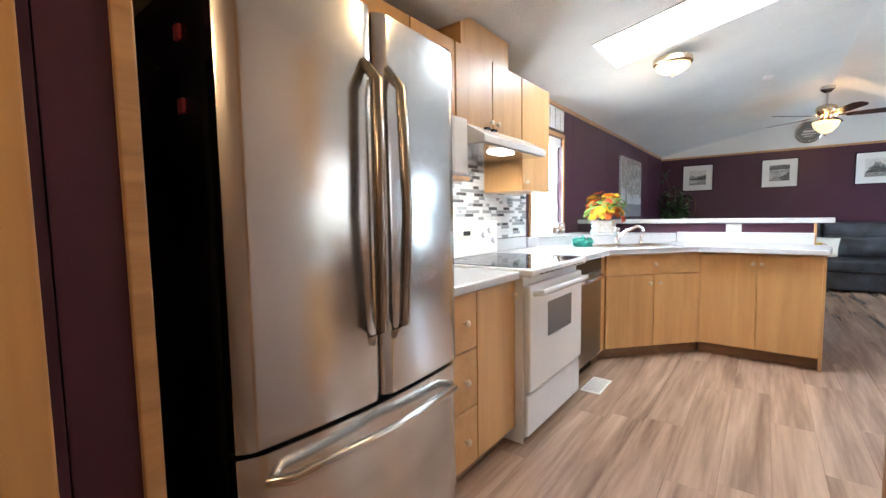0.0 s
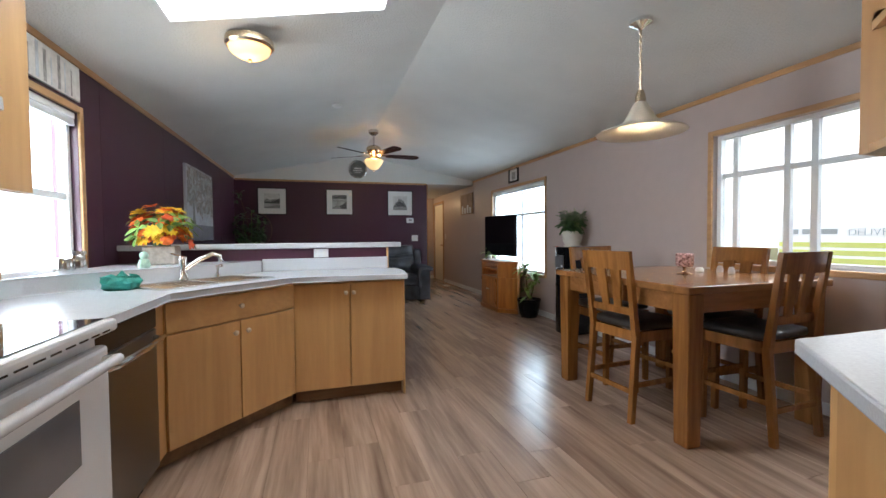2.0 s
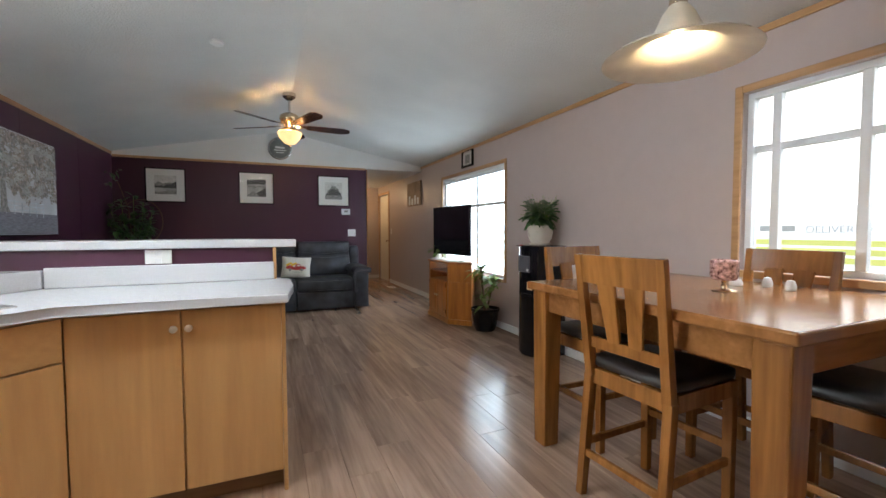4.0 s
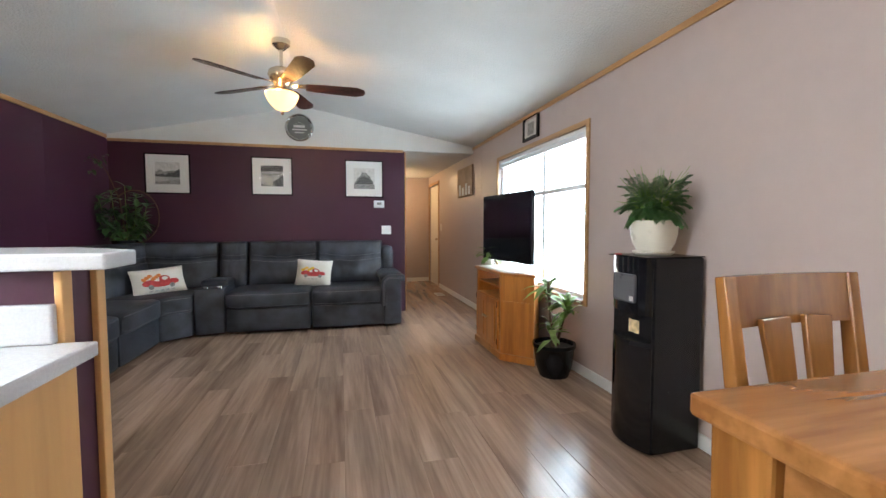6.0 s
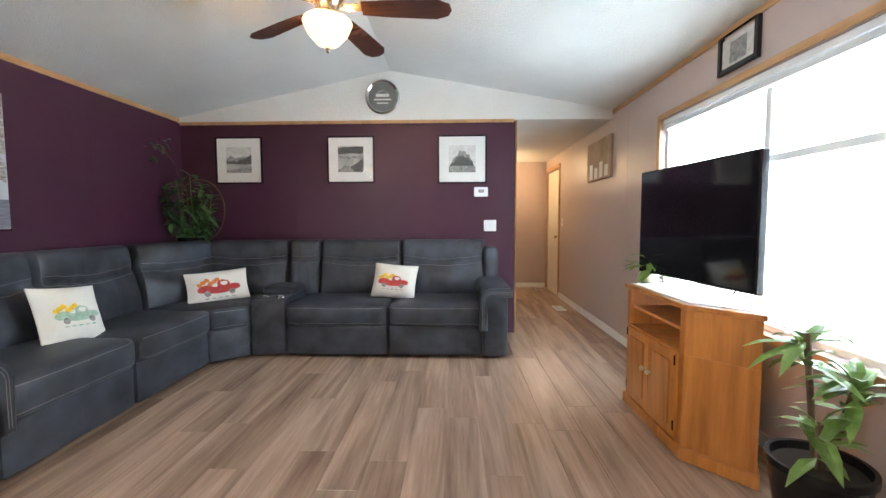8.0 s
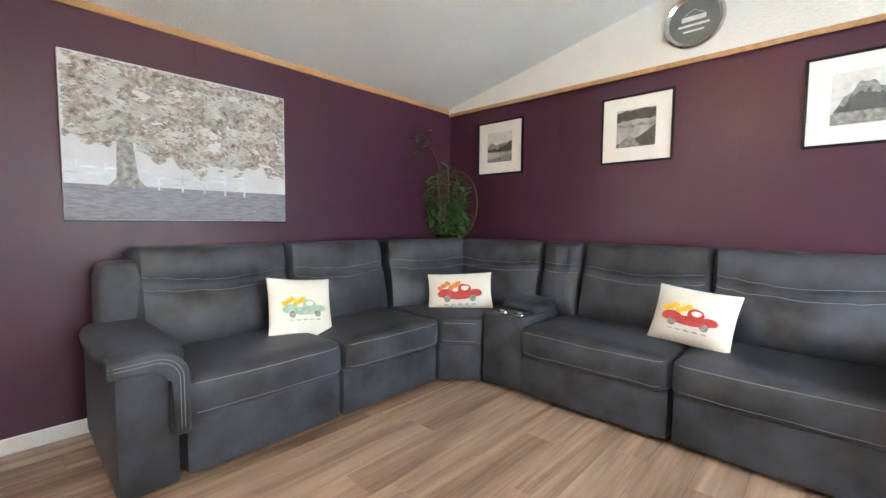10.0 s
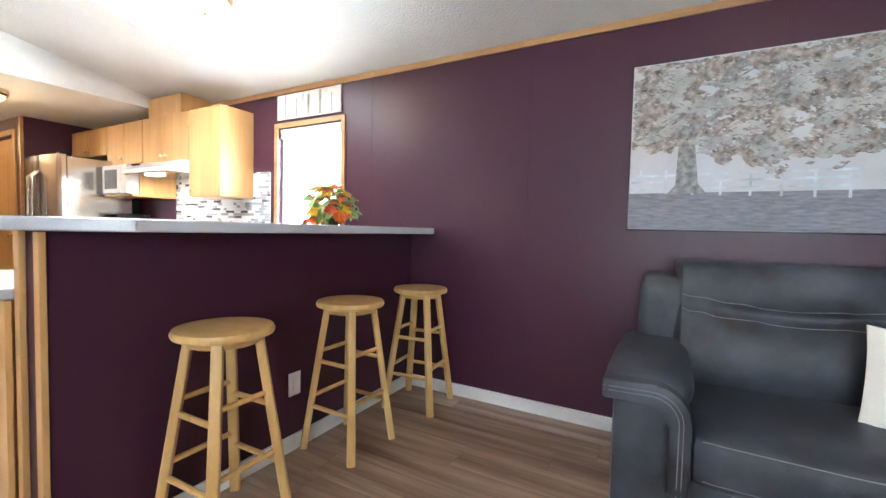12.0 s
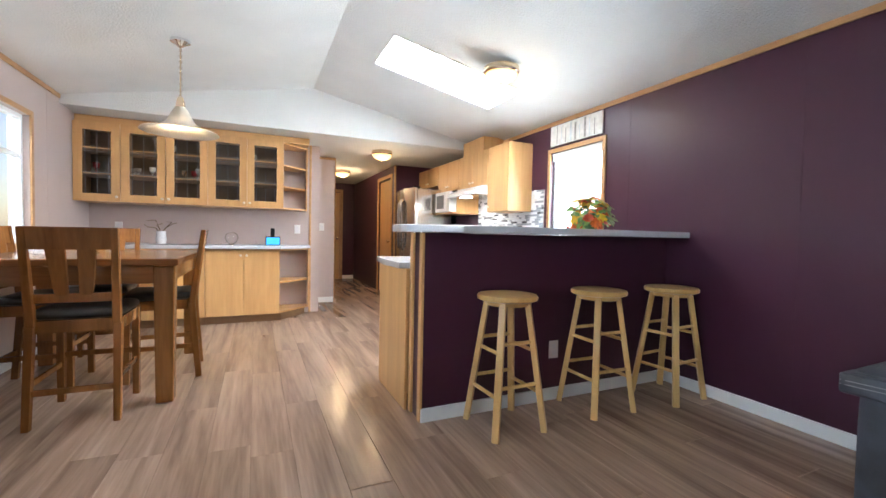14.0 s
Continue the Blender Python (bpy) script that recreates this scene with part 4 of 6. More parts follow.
# flower arrangement on the ledge
fa = thing("flower_arrangement", "autumn flower arrangement in a grey planter on the ledge", "flowers", (-0.98, 4.68, 1.006))
part("planter", prism(bmesh.new(), [(-0.10, -0.07), (0.10, -0.07), (0.10, 0.07), (-0.10, 0.07)], 0, 0.13, 0.012), BURLAP, fa, "weathered grey planter")
rng = random.Random(8)
for cl, material, n, size in (("yellow_flower", YELLOW, 17, 0.058), ("orange_flower", ORANGEP, 20, 0.056), ("rust_flower", RUST, 12, 0.048), ("leaf", LEAFL, 30, 0.085)):
    for i in range(n):
        bm = bmesh.new()
        a, e = rng.uniform(0, 6.28), rng.uniform(-0.35, 1.4)
        far = rng.uniform(0.62, 1.12)
        c = Vector((0.185 * far * math.cos(a) * math.cos(e), 0.155 * far * math.sin(a) * math.cos(e), 0.21 + 0.18 * far * math.sin(e)))
        ax = (c - Vector((0, 0, 0.12))).normalized()
        u = ax.orthogonal().normalized()
        v = ax.cross(u)
        m = 13 if cl != "leaf" else 3
        for k in range(m):
            w = 2 * math.pi * k / m
            dr = (u * math.cos(w) + v * math.sin(w)) * size + ax * size * rng.uniform(0.1, 0.5)
            leaf(bm, c, c + dr, size * 0.5, 0.15, ax)
        part(cl, bm, material, fa)
part("stem", tb([(0, 0, 0.1), (0, 0, 0.2), (0, 0, 0.28)], 0.05, 12, 0.07), LEAFD, fa)
bm = bmesh.new()
bmesh.ops.create_uvsphere(bm, u_segments=18, v_segments=10, radius=0.042)
for v in bm.verts:
    k = 1 + 0.07 * math.cos(8 * math.atan2(v.co.y, v.co.x))
    v.co = Vector((v.co.x * k + 0.06, v.co.y * k - 0.10, v.co.z * 0.8 + 0.17))
part("pumpkin", bm, ORANGEP, fa, "small orange pumpkin", True)

cn = thing("glass_canister", "glass jar with a metal lid on the ledge under the window", "jar")
part("jar", lt([(0, 0), (0.045, 0), (0.047, 0.01), (0.047, 0.085), (0.04, 0.095), (0, 0.095)], (-1.24, 4.16, 1.006)), STEEL, cn, "", True)
part("lid", lt([(0, 0), (0.044, 0), (0.044, 0.02), (0, 0.022)], (-1.24, 4.16, 1.1015)), STEEL, cn, "", True)
cn2 = thing("glass_canister", "shorter metal jar beside another jar on the ledge", "jar")
part("jar", lt([(0, 0), (0.04, 0), (0.042, 0.01), (0.042, 0.07), (0.036, 0.08), (0, 0.08)], (-1.25, 4.05, 1.006)), STEEL, cn2, "", True)
fg = thing("figurine", "small green and white figurine on the ledge", "figurine")
part("figure", lt([(0, 0), (0.03, 0.0), (0.034, 0.02), (0.026, 0.05), (0.016, 0.055), (0.024, 0.07), (0.024, 0.085), (0.012, 0.1), (0, 0.104)], (-0.98, 4.36, 1.006)), SAGE, fg, "", True)
tcl = thing("dish_cloth", "crumpled teal dish cloth on the worktop", "cloth")
bm = cushion(-1.02, -0.88, 3.88, 4.02, 0.9155, 0.975, 0.02, 0.01)
for v in bm.verts:
    lift = max(0.0, v.co.z - 0.93)
    v.co += noise.noise_vector(v.co * 32) * lift * 1.1
part("cloth", bm, TEAL, tcl, "", True)

# print over the kitchen window
pr = thing("canvas_print", "narrow pale canvas of bare trees over the kitchen window", "picture")
part("canvas", bx(L + 0.002, L + 0.02, 3.72, 4.44, 2.035, 2.245, 0.003), PHOTO_L, pr)
for i in range(9):
    y = 3.82 + i * 0.065
    part("tree_mark", bx(L + 0.0205, L + 0.0215, y, y + (0.025 if i in (3, 4, 6) else 0.01), 2.045, 2.235 - 0.02 * (i % 3)), CORK if i % 2 else PHOTO_M, pr)

# lamps
def dome(at, label, power, r=0.15):
    ob = thing("ceiling_light", label, "ceiling light", at)
    part("pan", lt([(0, 0.02), (r * 0.98, 0.02), (r, -0.02), (r * 0.9, -0.035), (r * 0.86, -0.02), (0, -0.018)]), BRASS, ob, "nickel rim", True)
    part("bowl", lt([(r * 0.86, -0.032), (r * 0.78, -0.062), (r * 0.5, -0.09), (0.02, -0.102), (0, -0.103)]), FROST, ob, "lit frosted glass bowl", True)
    part("finial", lt([(0, -0.10), (0.012, -0.104), (0.009, -0.118), (0, -0.124)], seg=12), BRASS, ob, "", True)
    bulb("ceiling_lamp", (at[0], at[1], at[2] - 0.16), power, WARM, 0.09)
    return ob


dome((-0.33, 4.30, roof(-0.33) - 0.045), "lit flush dome light below the skylight", 5)
dome((-0.10, 1.55, FLAT - 0.021), "lit flush dome light on the flat ceiling", 9)
dome((0.06, -0.55, FLAT - 0.021), "lit flush dome light in the south hallway", 16)
# Added lamp, hidden behind the corner, to account for the hallway's warm light
dome((2.40, 12.0, FLAT - 0.021), "lit flush dome light assumed out of view in the north hallway", 20)

pl = thing("pendant_lamp", "bell-shaped frosted glass pendant on a chain over the table", "pendant lamp", (2.06, 3.49, 0))
zc = roof(2.06)
part("canopy", lt([(0, 0.01), (0.07, 0.0), (0.068, -0.02), (0.03, -0.04), (0.012, -0.055), (0, -0.055)], (0, 0, zc - 0.012)), CHROME, pl, "", True)
part("rod", tb([(0, 0, zc - 0.05), (0, 0, 2.08)], 0.006, 8), BRASS, pl, "chain and cord")
for i in range(18):
    z = 2.09 + i * 0.022
    part("link", tb([(0.01 * math.cos(a), 0.003 if i % 2 else 0.01 * math.cos(a) * 0, z + 0.012 * math.sin(a)) if i % 2 else (0.0, 0.01 * math.cos(a), z + 0.012 * math.sin(a)) for a in [k * math.pi / 4 for k in range(9)]], 0.0022, 5), BRASS, pl)
part("socket_cup", lt([(0, 0.09), (0.02, 0.085), (0.03, 0.05), (0.034, 0.0), (0, 0.0)], (0, 0, 2.02)), BRASS, pl, "", True)
part("shade", lt([(0.033, 2.03), (0.056, 2.0), (0.08, 1.945), (0.108, 1.905), (0.165, 1.87), (0.255, 1.846), (0.268, 1.835), (0.255, 1.838), (0.165, 1.862), (0.103, 1.897), (0.075, 1.94), (0.051, 1.995)], seg=40), ALAB, pl, "frosted alabaster glass bell", True)
part("bulb", lt([(0, 0.04), (0.015, 0.035), (0.03, 0.0), (0.02, -0.03), (0, -0.035)], (0, 0, 1.95)), FROSTD, pl, "", True)
bulb("pendant_bulb", (2.06, 3.49, 1.905), 9, WARM, 0.02)

# dining ---------------------------------------------------------------------------
tb_ = thing("dining_table", "square honey-wood counter-height dining table with thick legs", "table")
TX0, TX1, TY0, TY1 = 1.955, 3.08, 3.02, 4.31
part("tabletop", bx(TX0, TX1, TY0, TY1, 0.862, 0.905, 0.008), TABLEW, tb_, "glossy honey-wood top")
for x0, x1, y0, y1 in ((TX0 + 0.05, TX0 + 0.075, TY0 + 0.13, TY1 - 0.13), (TX1 - 0.075, TX1 - 0.05, TY0 + 0.13, TY1 - 0.13), (TX0 + 0.13, TX1 - 0.13, TY0 + 0.05, TY0 + 0.075), (TX0 + 0.13, TX1 - 0.13, TY1 - 0.075, TY1 - 0.05)):
    part("apron", bx(x0, x1, y0, y1, 0.75, 0.861, 0.003), TABLEW, tb_)
for x in (TX0 + 0.08, TX1 - 0.08):
    for y in (TY0 + 0.08, TY1 - 0.08):
        part("leg", beam(bmesh.new(), (x, y, 0.006), (x, y, 0.861), 0.095, 0.095, 0.112, 0.112, bevel=0.008), CHAIRW, tb_)


def dining_chair(label):
    """A tall chair facing +y; the back stands at y = -0.2."""
    ob = thing("dining_chair", label, "chair", group="chairs round the table")
    sz = 0.60
    part("seat", cushion(-0.205, 0.205, -0.185, 0.215, sz - 0.02, sz + 0.035, 0.025, 0.012), LEATHER, ob, "black vinyl seat pad", True)
    for y in (-0.195, 0.18):
        part("seat_rail", bx(-0.19, 0.19, y, y + 0.024, sz - 0.09, sz - 0.022, 0.003), CHAIRW, ob)
    for x in (-0.205, 0.181):
        part("seat_rail", bx(x, x + 0.024, -0.165, 0.175, sz - 0.09, sz - 0.022, 0.003), CHAIRW, ob)
    for s in (-1, 1):
        part("front_leg", beam(bmesh.new(), (s * 0.19, 0.195, 0.006), (s * 0.19, 0.19, sz - 0.022), 0.036, 0.036, 0.042, 0.042, bevel=0.004), CHAIRW, ob)
        bm = beam(bmesh.new(), (s * 0.195, -0.235, 0.006), (s * 0.19, -0.19, sz - 0.05), 0.034, 0.038, 0.04, 0.044, bevel=0.004)
        beam(bm, (s * 0.185, -0.19, sz - 0.055), (s * 0.195, -0.265, 1.085), 0.04, 0.042, 0.034, 0.03, bevel=0.004)
        part("back_post", bm, CHAIRW, ob)
        part("stretcher", beam(bmesh.new(), (s * 0.192, -0.215, 0.24), (s * 0.19, 0.19, 0.24), 0.018, 0.032, bevel=0.003), CHAIRW, ob)
        part("splat", beam(bmesh.new(), (s * 0.052, -0.205, 0.715), (s * 0.068, -0.246, 0.985), 0.062, 0.016, 0.088, 0.016, bevel=0.004), CHAIRW, ob, "flared back slat")
    for y, z in ((-0.222, 0.20), (0.192, 0.30)):
        part("stretcher", beam(bmesh.new(), (-0.19, y, z), (0.19, y, z), 0.018, 0.032, bevel=0.003), CHAIRW, ob)
    bm = bmesh.new()
    n = 10
    prev = None
    for i in range(n):
        x0, x1 = -0.19 + 0.38 * i / n, -0.19 + 0.38 * (i + 1) / n
        c0, c1 = -0.02 * (1 - (x0 / 0.2) ** 2), -0.02 * (1 - (x1 / 0.2) ** 2)
        ring = []
        vs = [bm.verts.new((x, y + c, z)) for x, c in ((x0, c0), (x1, c1)) for y, z in ((-0.255, 0.965), (-0.235, 0.965), (-0.252, 1.085), (-0.272, 1.085))]
        for f in ((0, 1, 5, 4), (1, 2, 6, 5), (2, 3, 7, 6), (3, 0, 4, 7)) + (((3, 2, 1, 0),) if i == 0 else ()) + (((4, 5, 6, 7),) if i == n - 1 else ()):
            bm.faces.new([vs[k] for k in f])
    bmesh.ops.remove_doubles(bm, verts=bm.verts, dist=0.0005)
    part("top_rail", bm, CHAIRW, ob, "curved wide top rail")
    part("bottom_rail", beam(bmesh.new(), (-0.19, -0.203, 0.70), (0.19, -0.203, 0.70), 0.02, 0.05, bevel=0.004), CHAIRW, ob)
    return ob


ca = dining_chair("honey-wood counter-height chair with slatted back and black seat")
ca.matrix_world = pose(2.15, 3.62, 0, 0, 0, -86)
for m in (pose(2.64, 3.17, 0, 0, 0, 3), pose(2.42, 4.22, 0, 0, 0, 180), pose(2.83, 3.62, 0, 0, 0, 90)):
    copy_thing(ca, m)

cd = thing("candle_holder", "red mosaic glass candle holder on a brass foot", "candle holder", (2.57, 3.62, 0.906))
part("foot", lt([(0, 0), (0.05, 0), (0.05, 0.004), (0.015, 0.014), (0.009, 0.03), (0.012, 0.05), (0, 0.052)], seg=24), BRASS, cd, "brass foot", True)
part("cup", lt([(0.0, 0.05), (0.048, 0.052), (0.058, 0.07), (0.058, 0.14), (0.052, 0.145), (0.05, 0.075), (0, 0.06)], seg=24), mat("red_glass_mosaic", (0.30, 0.03, 0.035), 0.12, var=0.8, scale=60, c2=(0.55, 0.35, 0.33)), cd, "red glass mosaic cup", True)
for x, y, r, h in ((2.86, 3.50, 0.022, 0.05), (2.90, 3.62, 0.022, 0.05), (2.82, 3.72, 0.03, 0.035)):
    shk = thing("table_shaker", "small white shaker on the dining table", "shaker", (x, y, 0.906))
    part("body", lt([(0, 0), (r, 0), (r * 1.05, h * 0.4), (r * 0.7, h * 0.9), (0, h)], seg=16), ENAMEL, shk, "", True)

# hutch
hu = thing("hutch", "maple wall hutch with five leaded glass doors", "hutch")
HX0, HX1, HYF, HYB, HZ0, HZ1 = 1.22, 3.215, 1.92, 1.453, 1.36, 2.165
part("back", bx(HX0, HX1, HYB, HYB + 0.01, HZ0, HZ1), OAK_SHADED, hu, "back panel coloured dark for the shade in the hutch")
for z in (HZ0, 1.64, 1.90, HZ1 - 0.018):
    part("shelf", bx(HX0, HX1, HYB + 0.011, HYF - 0.022, z, z + 0.018), OAKX, hu)
for x in (HX0, 1.62, 2.02, 2.82, HX1 - 0.018):
    part("side", bx(x, x + 0.018, HYB + 0.0112, HYF - 0.0215, HZ0 + 0.019, HZ1 - 0.019), OAK, hu)
part("crown", bx(HX0 - 0.3, HX1, HYB, HYF - 0.06, HZ1 + 0.002, FLAT - 0.006), OAKX, hu)
for i, (x0, x1) in enumerate(((1.22, 1.62), (1.62, 2.02), (2.02, 2.42), (2.42, 2.82), (2.82, 3.215))):
    bm = bmesh.new()
    f = 0.078
    y0, y1 = HYF - 0.02, HYF
    for a, b, c, d in ((x0 + 0.003, x0 + f, HZ0, HZ1), (x1 - f, x1 - 0.003, HZ0, HZ1), (x0 + f, x1 - f, HZ0, HZ0 + f), (x0 + f, x1 - f, HZ1 - f, HZ1)):
        box(bm, a, b, y0, y1, c, d)
    dr = part("door", bm, OAK, hu)
    g = part("glass", bx(x0 + f, x1 - f, y0 + 0.008, y0 + 0.011, HZ0 + f, HZ1 - f), CABG, dr, "leaded glass")
    g.visible_shadow = False
    for k in (1, 2):
        z = HZ0 + f + (HZ1 - HZ0 - 2 * f) * k / 3
        part("came", bx(x0 + f, x1 - f, y0 + 0.006, y0 + 0.0135, z - 0.0025, z + 0.0025), LEAD, dr)
    for x in (x0 + f + 0.022, (x0 + x1) / 2, x1 - f - 0.022):
        part("came", bx(x - 0.002, x + 0.002, y0 + 0.0055, y0 + 0.014, HZ0 + f, HZ1 - f), LEAD, dr)
    knob(dr, ((x0 + 0.03) if i in (1, 3) else (x1 - 0.03) if i in (0, 2) else x0 + 0.03, HYF, HZ0 + 0.05), (0, 1, 0))
for z in (HZ0, 1.62, 1.88, HZ1 - 0.018):
    part("corner_shelf", prism(bmesh.new(), [(HX0 - 0.002, HYB), (HX0 - 0.002, HYF - 0.02), (0.93, HYB + 0.17), (0.93, HYB)], z, z + 0.018), OAKX, hu)
part("shelf_end", bx(0.915, 0.93, HYB, HYB + 0.17, HZ0, HZ1), OAK, hu)
rng = random.Random(2)
for i in range(16):
    x, z = rng.uniform(1.3, 3.1), rng.choice((HZ0 + 0.0185, 1.6585, 1.9185))
    if min(abs(x - k) for k in (1.63, 2.03, 2.83)) < 0.06:
        continue
    h = rng.uniform(0.07, 0.14)
    gl = thing("stemware", "glass or cup standing in the hutch", "glassware", (x, 1.66, z), group="glassware in the hutch")
    part("bowl", lt([(0, 0), (0.025, 0), (0.004, 0.008), (0.004, h * 0.4), (0.03, h * 0.6), (0.032, h), (0.029, h), (0.026, h * 0.62), (0, h * 0.5)], seg=14), rng.choice((STEEL, CERAMIC, RED, CERAMIC)), gl, "", True)

sb = thing("sideboard", "maple sideboard base under the hutch with plain doors", "sideboard")
BYF = 1.99
part("body", bx(1.26, 3.215, 1.453, BYF - 0.02, 0.10, 0.872), OAK, sb)
part("toe_kick", prism(bmesh.new(), [(1.24, 1.453), (3.215, 1.453), (3.215, BYF - 0.08), (1.24, BYF - 0.08)], 0.006, 0.10), TOE, sb)
w = (3.21 - 1.26) / 5
for i in range(5):
    front(sb, (1.26 + (i + 1) * w, BYF - 0.02), (1.26 + i * w, BYF - 0.02), 0.10, 0.868, (), proud=-0.018)
    knob(sb, (1.26 + (i + (0.92 if i % 2 == 0 else 0.08)) * w, BYF - 0.002, 0.80), (0, 1, 0))
for z in (0.10, 0.46, 0.852):
    part("corner_shelf", prism(bmesh.new(), [(1.255, 1.453), (1.255, BYF - 0.02), (0.90, 1.60), (0.90, 1.453)], z, z + 0.02), OAKX, sb)
part("shelf_end", bx(0.882, 0.897, 1.47, 1.61, 0.10, 0.872), OAK, sb)
part("toe_kick", prism(bmesh.new(), [(1.255, 1.453), (1.255, BYF - 0.09), (0.93, 1.55), (0.93, 1.453)], 0.006, 0.099), TOE, sb)
part("worktop", prism(bmesh.new(), [(0.875, 1.453), (3.215, 1.453), (3.215, 2.06), (1.25, 2.06), (0.875, 1.68)], 0.876, 0.915, 0.006), COUNTER, sb, "pale speckled laminate top with a clipped corner")

plate((1.02, 1.45, 1.12), (0, 1, 0), "white outlet above the sideboard")
plate((2.95, 1.45, 1.10), (0, 1, 0), "white outlet above the sideboard")
plate((0.60, 0.70, 1.17), (0, 1, 0), "white light switch on the short taupe wall", "light_switch")
plate((R, 11.45, 1.18), (-1, 0, 0), "white light switch beside the hallway door", "light_switch")
plate((1.96, FAR, 1.155), (0, -1, 0), "white double switch on the plum wall", "light_switch", 0.13, 0.118)
th = thing("thermostat", "white wall thermostat with a small screen", "thermostat")
part("case", bx(1.79, 1.935, FAR - 0.025, FAR, 1.46, 1.56, 0.006), ENAMEL, th)
part("screen", bx(1.835, 1.895, FAR - 0.027, FAR - 0.0255, 1.50, 1.535), PHOTO_M, th)

gc = thing("glass_globe", "clear glass globe ornament on the sideboard", "ornament", (1.79, 1.68, 0.916))
part("foot", lt([(0, 0), (0.04, 0), (0.03, 0.012), (0, 0.013)], seg=20), CHROME, gc, "", True)
bm = lt([(0.03, 0.013), (0.06, 0.04), (0.075, 0.08), (0.06, 0.125), (0.03, 0.145), (0.027, 0.142), (0.056, 0.12), (0.07, 0.08), (0.056, 0.045), (0.028, 0.018)], seg=24)
part("globe", bm, clear("ornament_glass"), gc, "", True)
sd = thing("smart_display", "small tilted tablet display showing blue", "display", (1.33, 1.74, 0.916), 180)
bm = bx(-0.085, 0.085, -0.012, 0.0, 0.0, 0.11, 0.004)
bmesh.ops.rotate(bm, verts=bm.verts, matrix=Matrix.Rotation(radians(14), 3, "X"))
part("case", bm, BLACK, sd)
bm = bx(-0.075, 0.075, -0.0145, -0.0125, 0.01, 0.10)
bmesh.ops.rotate(bm, verts=bm.verts, matrix=Matrix.Rotation(radians(14), 3, "X"))
part("screen", bm, SCREEN, sd, "glowing blue screen")
part("stand", prism(bmesh.new(), [(-0.05, -0.01), (0.05, -0.01), (0.04, 0.06), (-0.04, 0.06)], 0, 0.03), BLACK, sd)
ph = thing("cordless_phone", "black cordless phone standing in its cradle", "phone", (1.33, 1.62, 0.916))
part("cradle", bx(-0.04, 0.04, -0.035, 0.035, 0, 0.03, 0.006), BLACK, ph)
part("handset", bx(-0.025, 0.025, -0.014, 0.014, 0.031, 0.21, 0.01), BLACK, ph)
jg = thing("pitcher", "white pitcher with dark driftwood twigs", "pitcher", (2.50, 1.70, 0.916))
part("body", lt([(0, 0), (0.045, 0), (0.055, 0.05), (0.045, 0.12), (0.05, 0.145), (0.046, 0.145), (0.04, 0.12), (0, 0.03)], seg=24), ENAMEL, jg, "", True)
for k in range(5):
    a = k * 1.3
    part("twig", tb([(0, 0, 0.1), (0.05 * math.cos(a), 0.03 * math.sin(a), 0.18), (0.13 * math.cos(a), 0.05 * math.sin(a), 0.19 + 0.02 * k), (0.16 * math.cos(a + 0.4), 0.05, 0.22 + 0.01 * k)], 0.006, 6, 0.003), BARK, jg)
cnd = thing("candle_jar", "white candle jar on the sideboard", "candle", (2.92, 1.75, 0.916))
part("jar", lt([(0, 0), (0.04, 0), (0.042, 0.09), (0.038, 0.1), (0, 0.1)], seg=20), ENAMEL, cnd, "", True)

# stools ---------------------------------------------------------------------------
so = thing("bar_stool", "round pale birch bar stool at the bar", "stool", group="stools at the bar")
part("seat", lt([(0, 0.725), (0.15, 0.725), (0.168, 0.732), (0.172, 0.745), (0.166, 0.758), (0.14, 0.762), (0, 0.757)], seg=36), STOOLW, so, "round wooden seat", True)
part("seat_block", lt([(0, 0.70), (0.12, 0.70), (0.13, 0.724), (0, 0.724)], seg=24), STOOLW, so, "", True)
ang = [math.pi / 2 * k for k in range(4)]
foot = [Vector((0.225 * math.cos(a), 0.225 * math.sin(a), 0.006)) for a in ang]
head = [Vector((0.115 * math.cos(a), 0.115 * math.sin(a), 0.724)) for a in ang]
for a, p, q in zip(ang, foot, head):
    part("leg", beam(bmesh.new(), p, q, 0.04, 0.034, 0.038, 0.032, up=(math.cos(a), math.sin(a), 0), bevel=0.006), STOOLW, so)
for i in range(4):
    j = (i + 1) % 4
    for z in ((0.27, 0.50) if i % 2 == 0 else (0.22, 0.45)):
        k = z / 0.724
        part("rung", tb([foot[i].lerp(head[i], k), foot[j].lerp(head[j], k)], 0.011, 8), STOOLW, so, "", True)
so.matrix_world = pose(0.225, 5.32, 0, 0, 0, 46)
copy_thing(so, pose(-0.47, 5.31, 0, 0, 0, 44))
copy_thing(so, pose(-1.09, 5.35, 0, 0, 0, 50))

# sofa ---------------------------------------------------------------------------------
sf = thing("sectional_sofa", "charcoal suede corner sectional with console and pale stitching", "sofa")


def soft(name, bm, parent, label=""):
    """A sofa part, with its surface kept for laying seams on."""
    surface = BVHTree.FromBMesh(bm)
    return part(name, bm, SOFA, parent, label, True), surface


def seam(pts, on, n=24):
    """A pale stitched line laid on a soft part along a guide of points."""
    ob, surface = on
    pts = [Vector(p) for p in pts]
    line = []
    for i in range(n + 1):
        k = i / n * (len(pts) - 1)
        a = min(int(k), len(pts) - 2)
        near, normal, _, _ = surface.find_nearest(pts[a].lerp(pts[a + 1], k - a))
        line.append(near)
    part("stitching", tb(line, 0.0019, 5), STITCH, ob, "pale stitching")


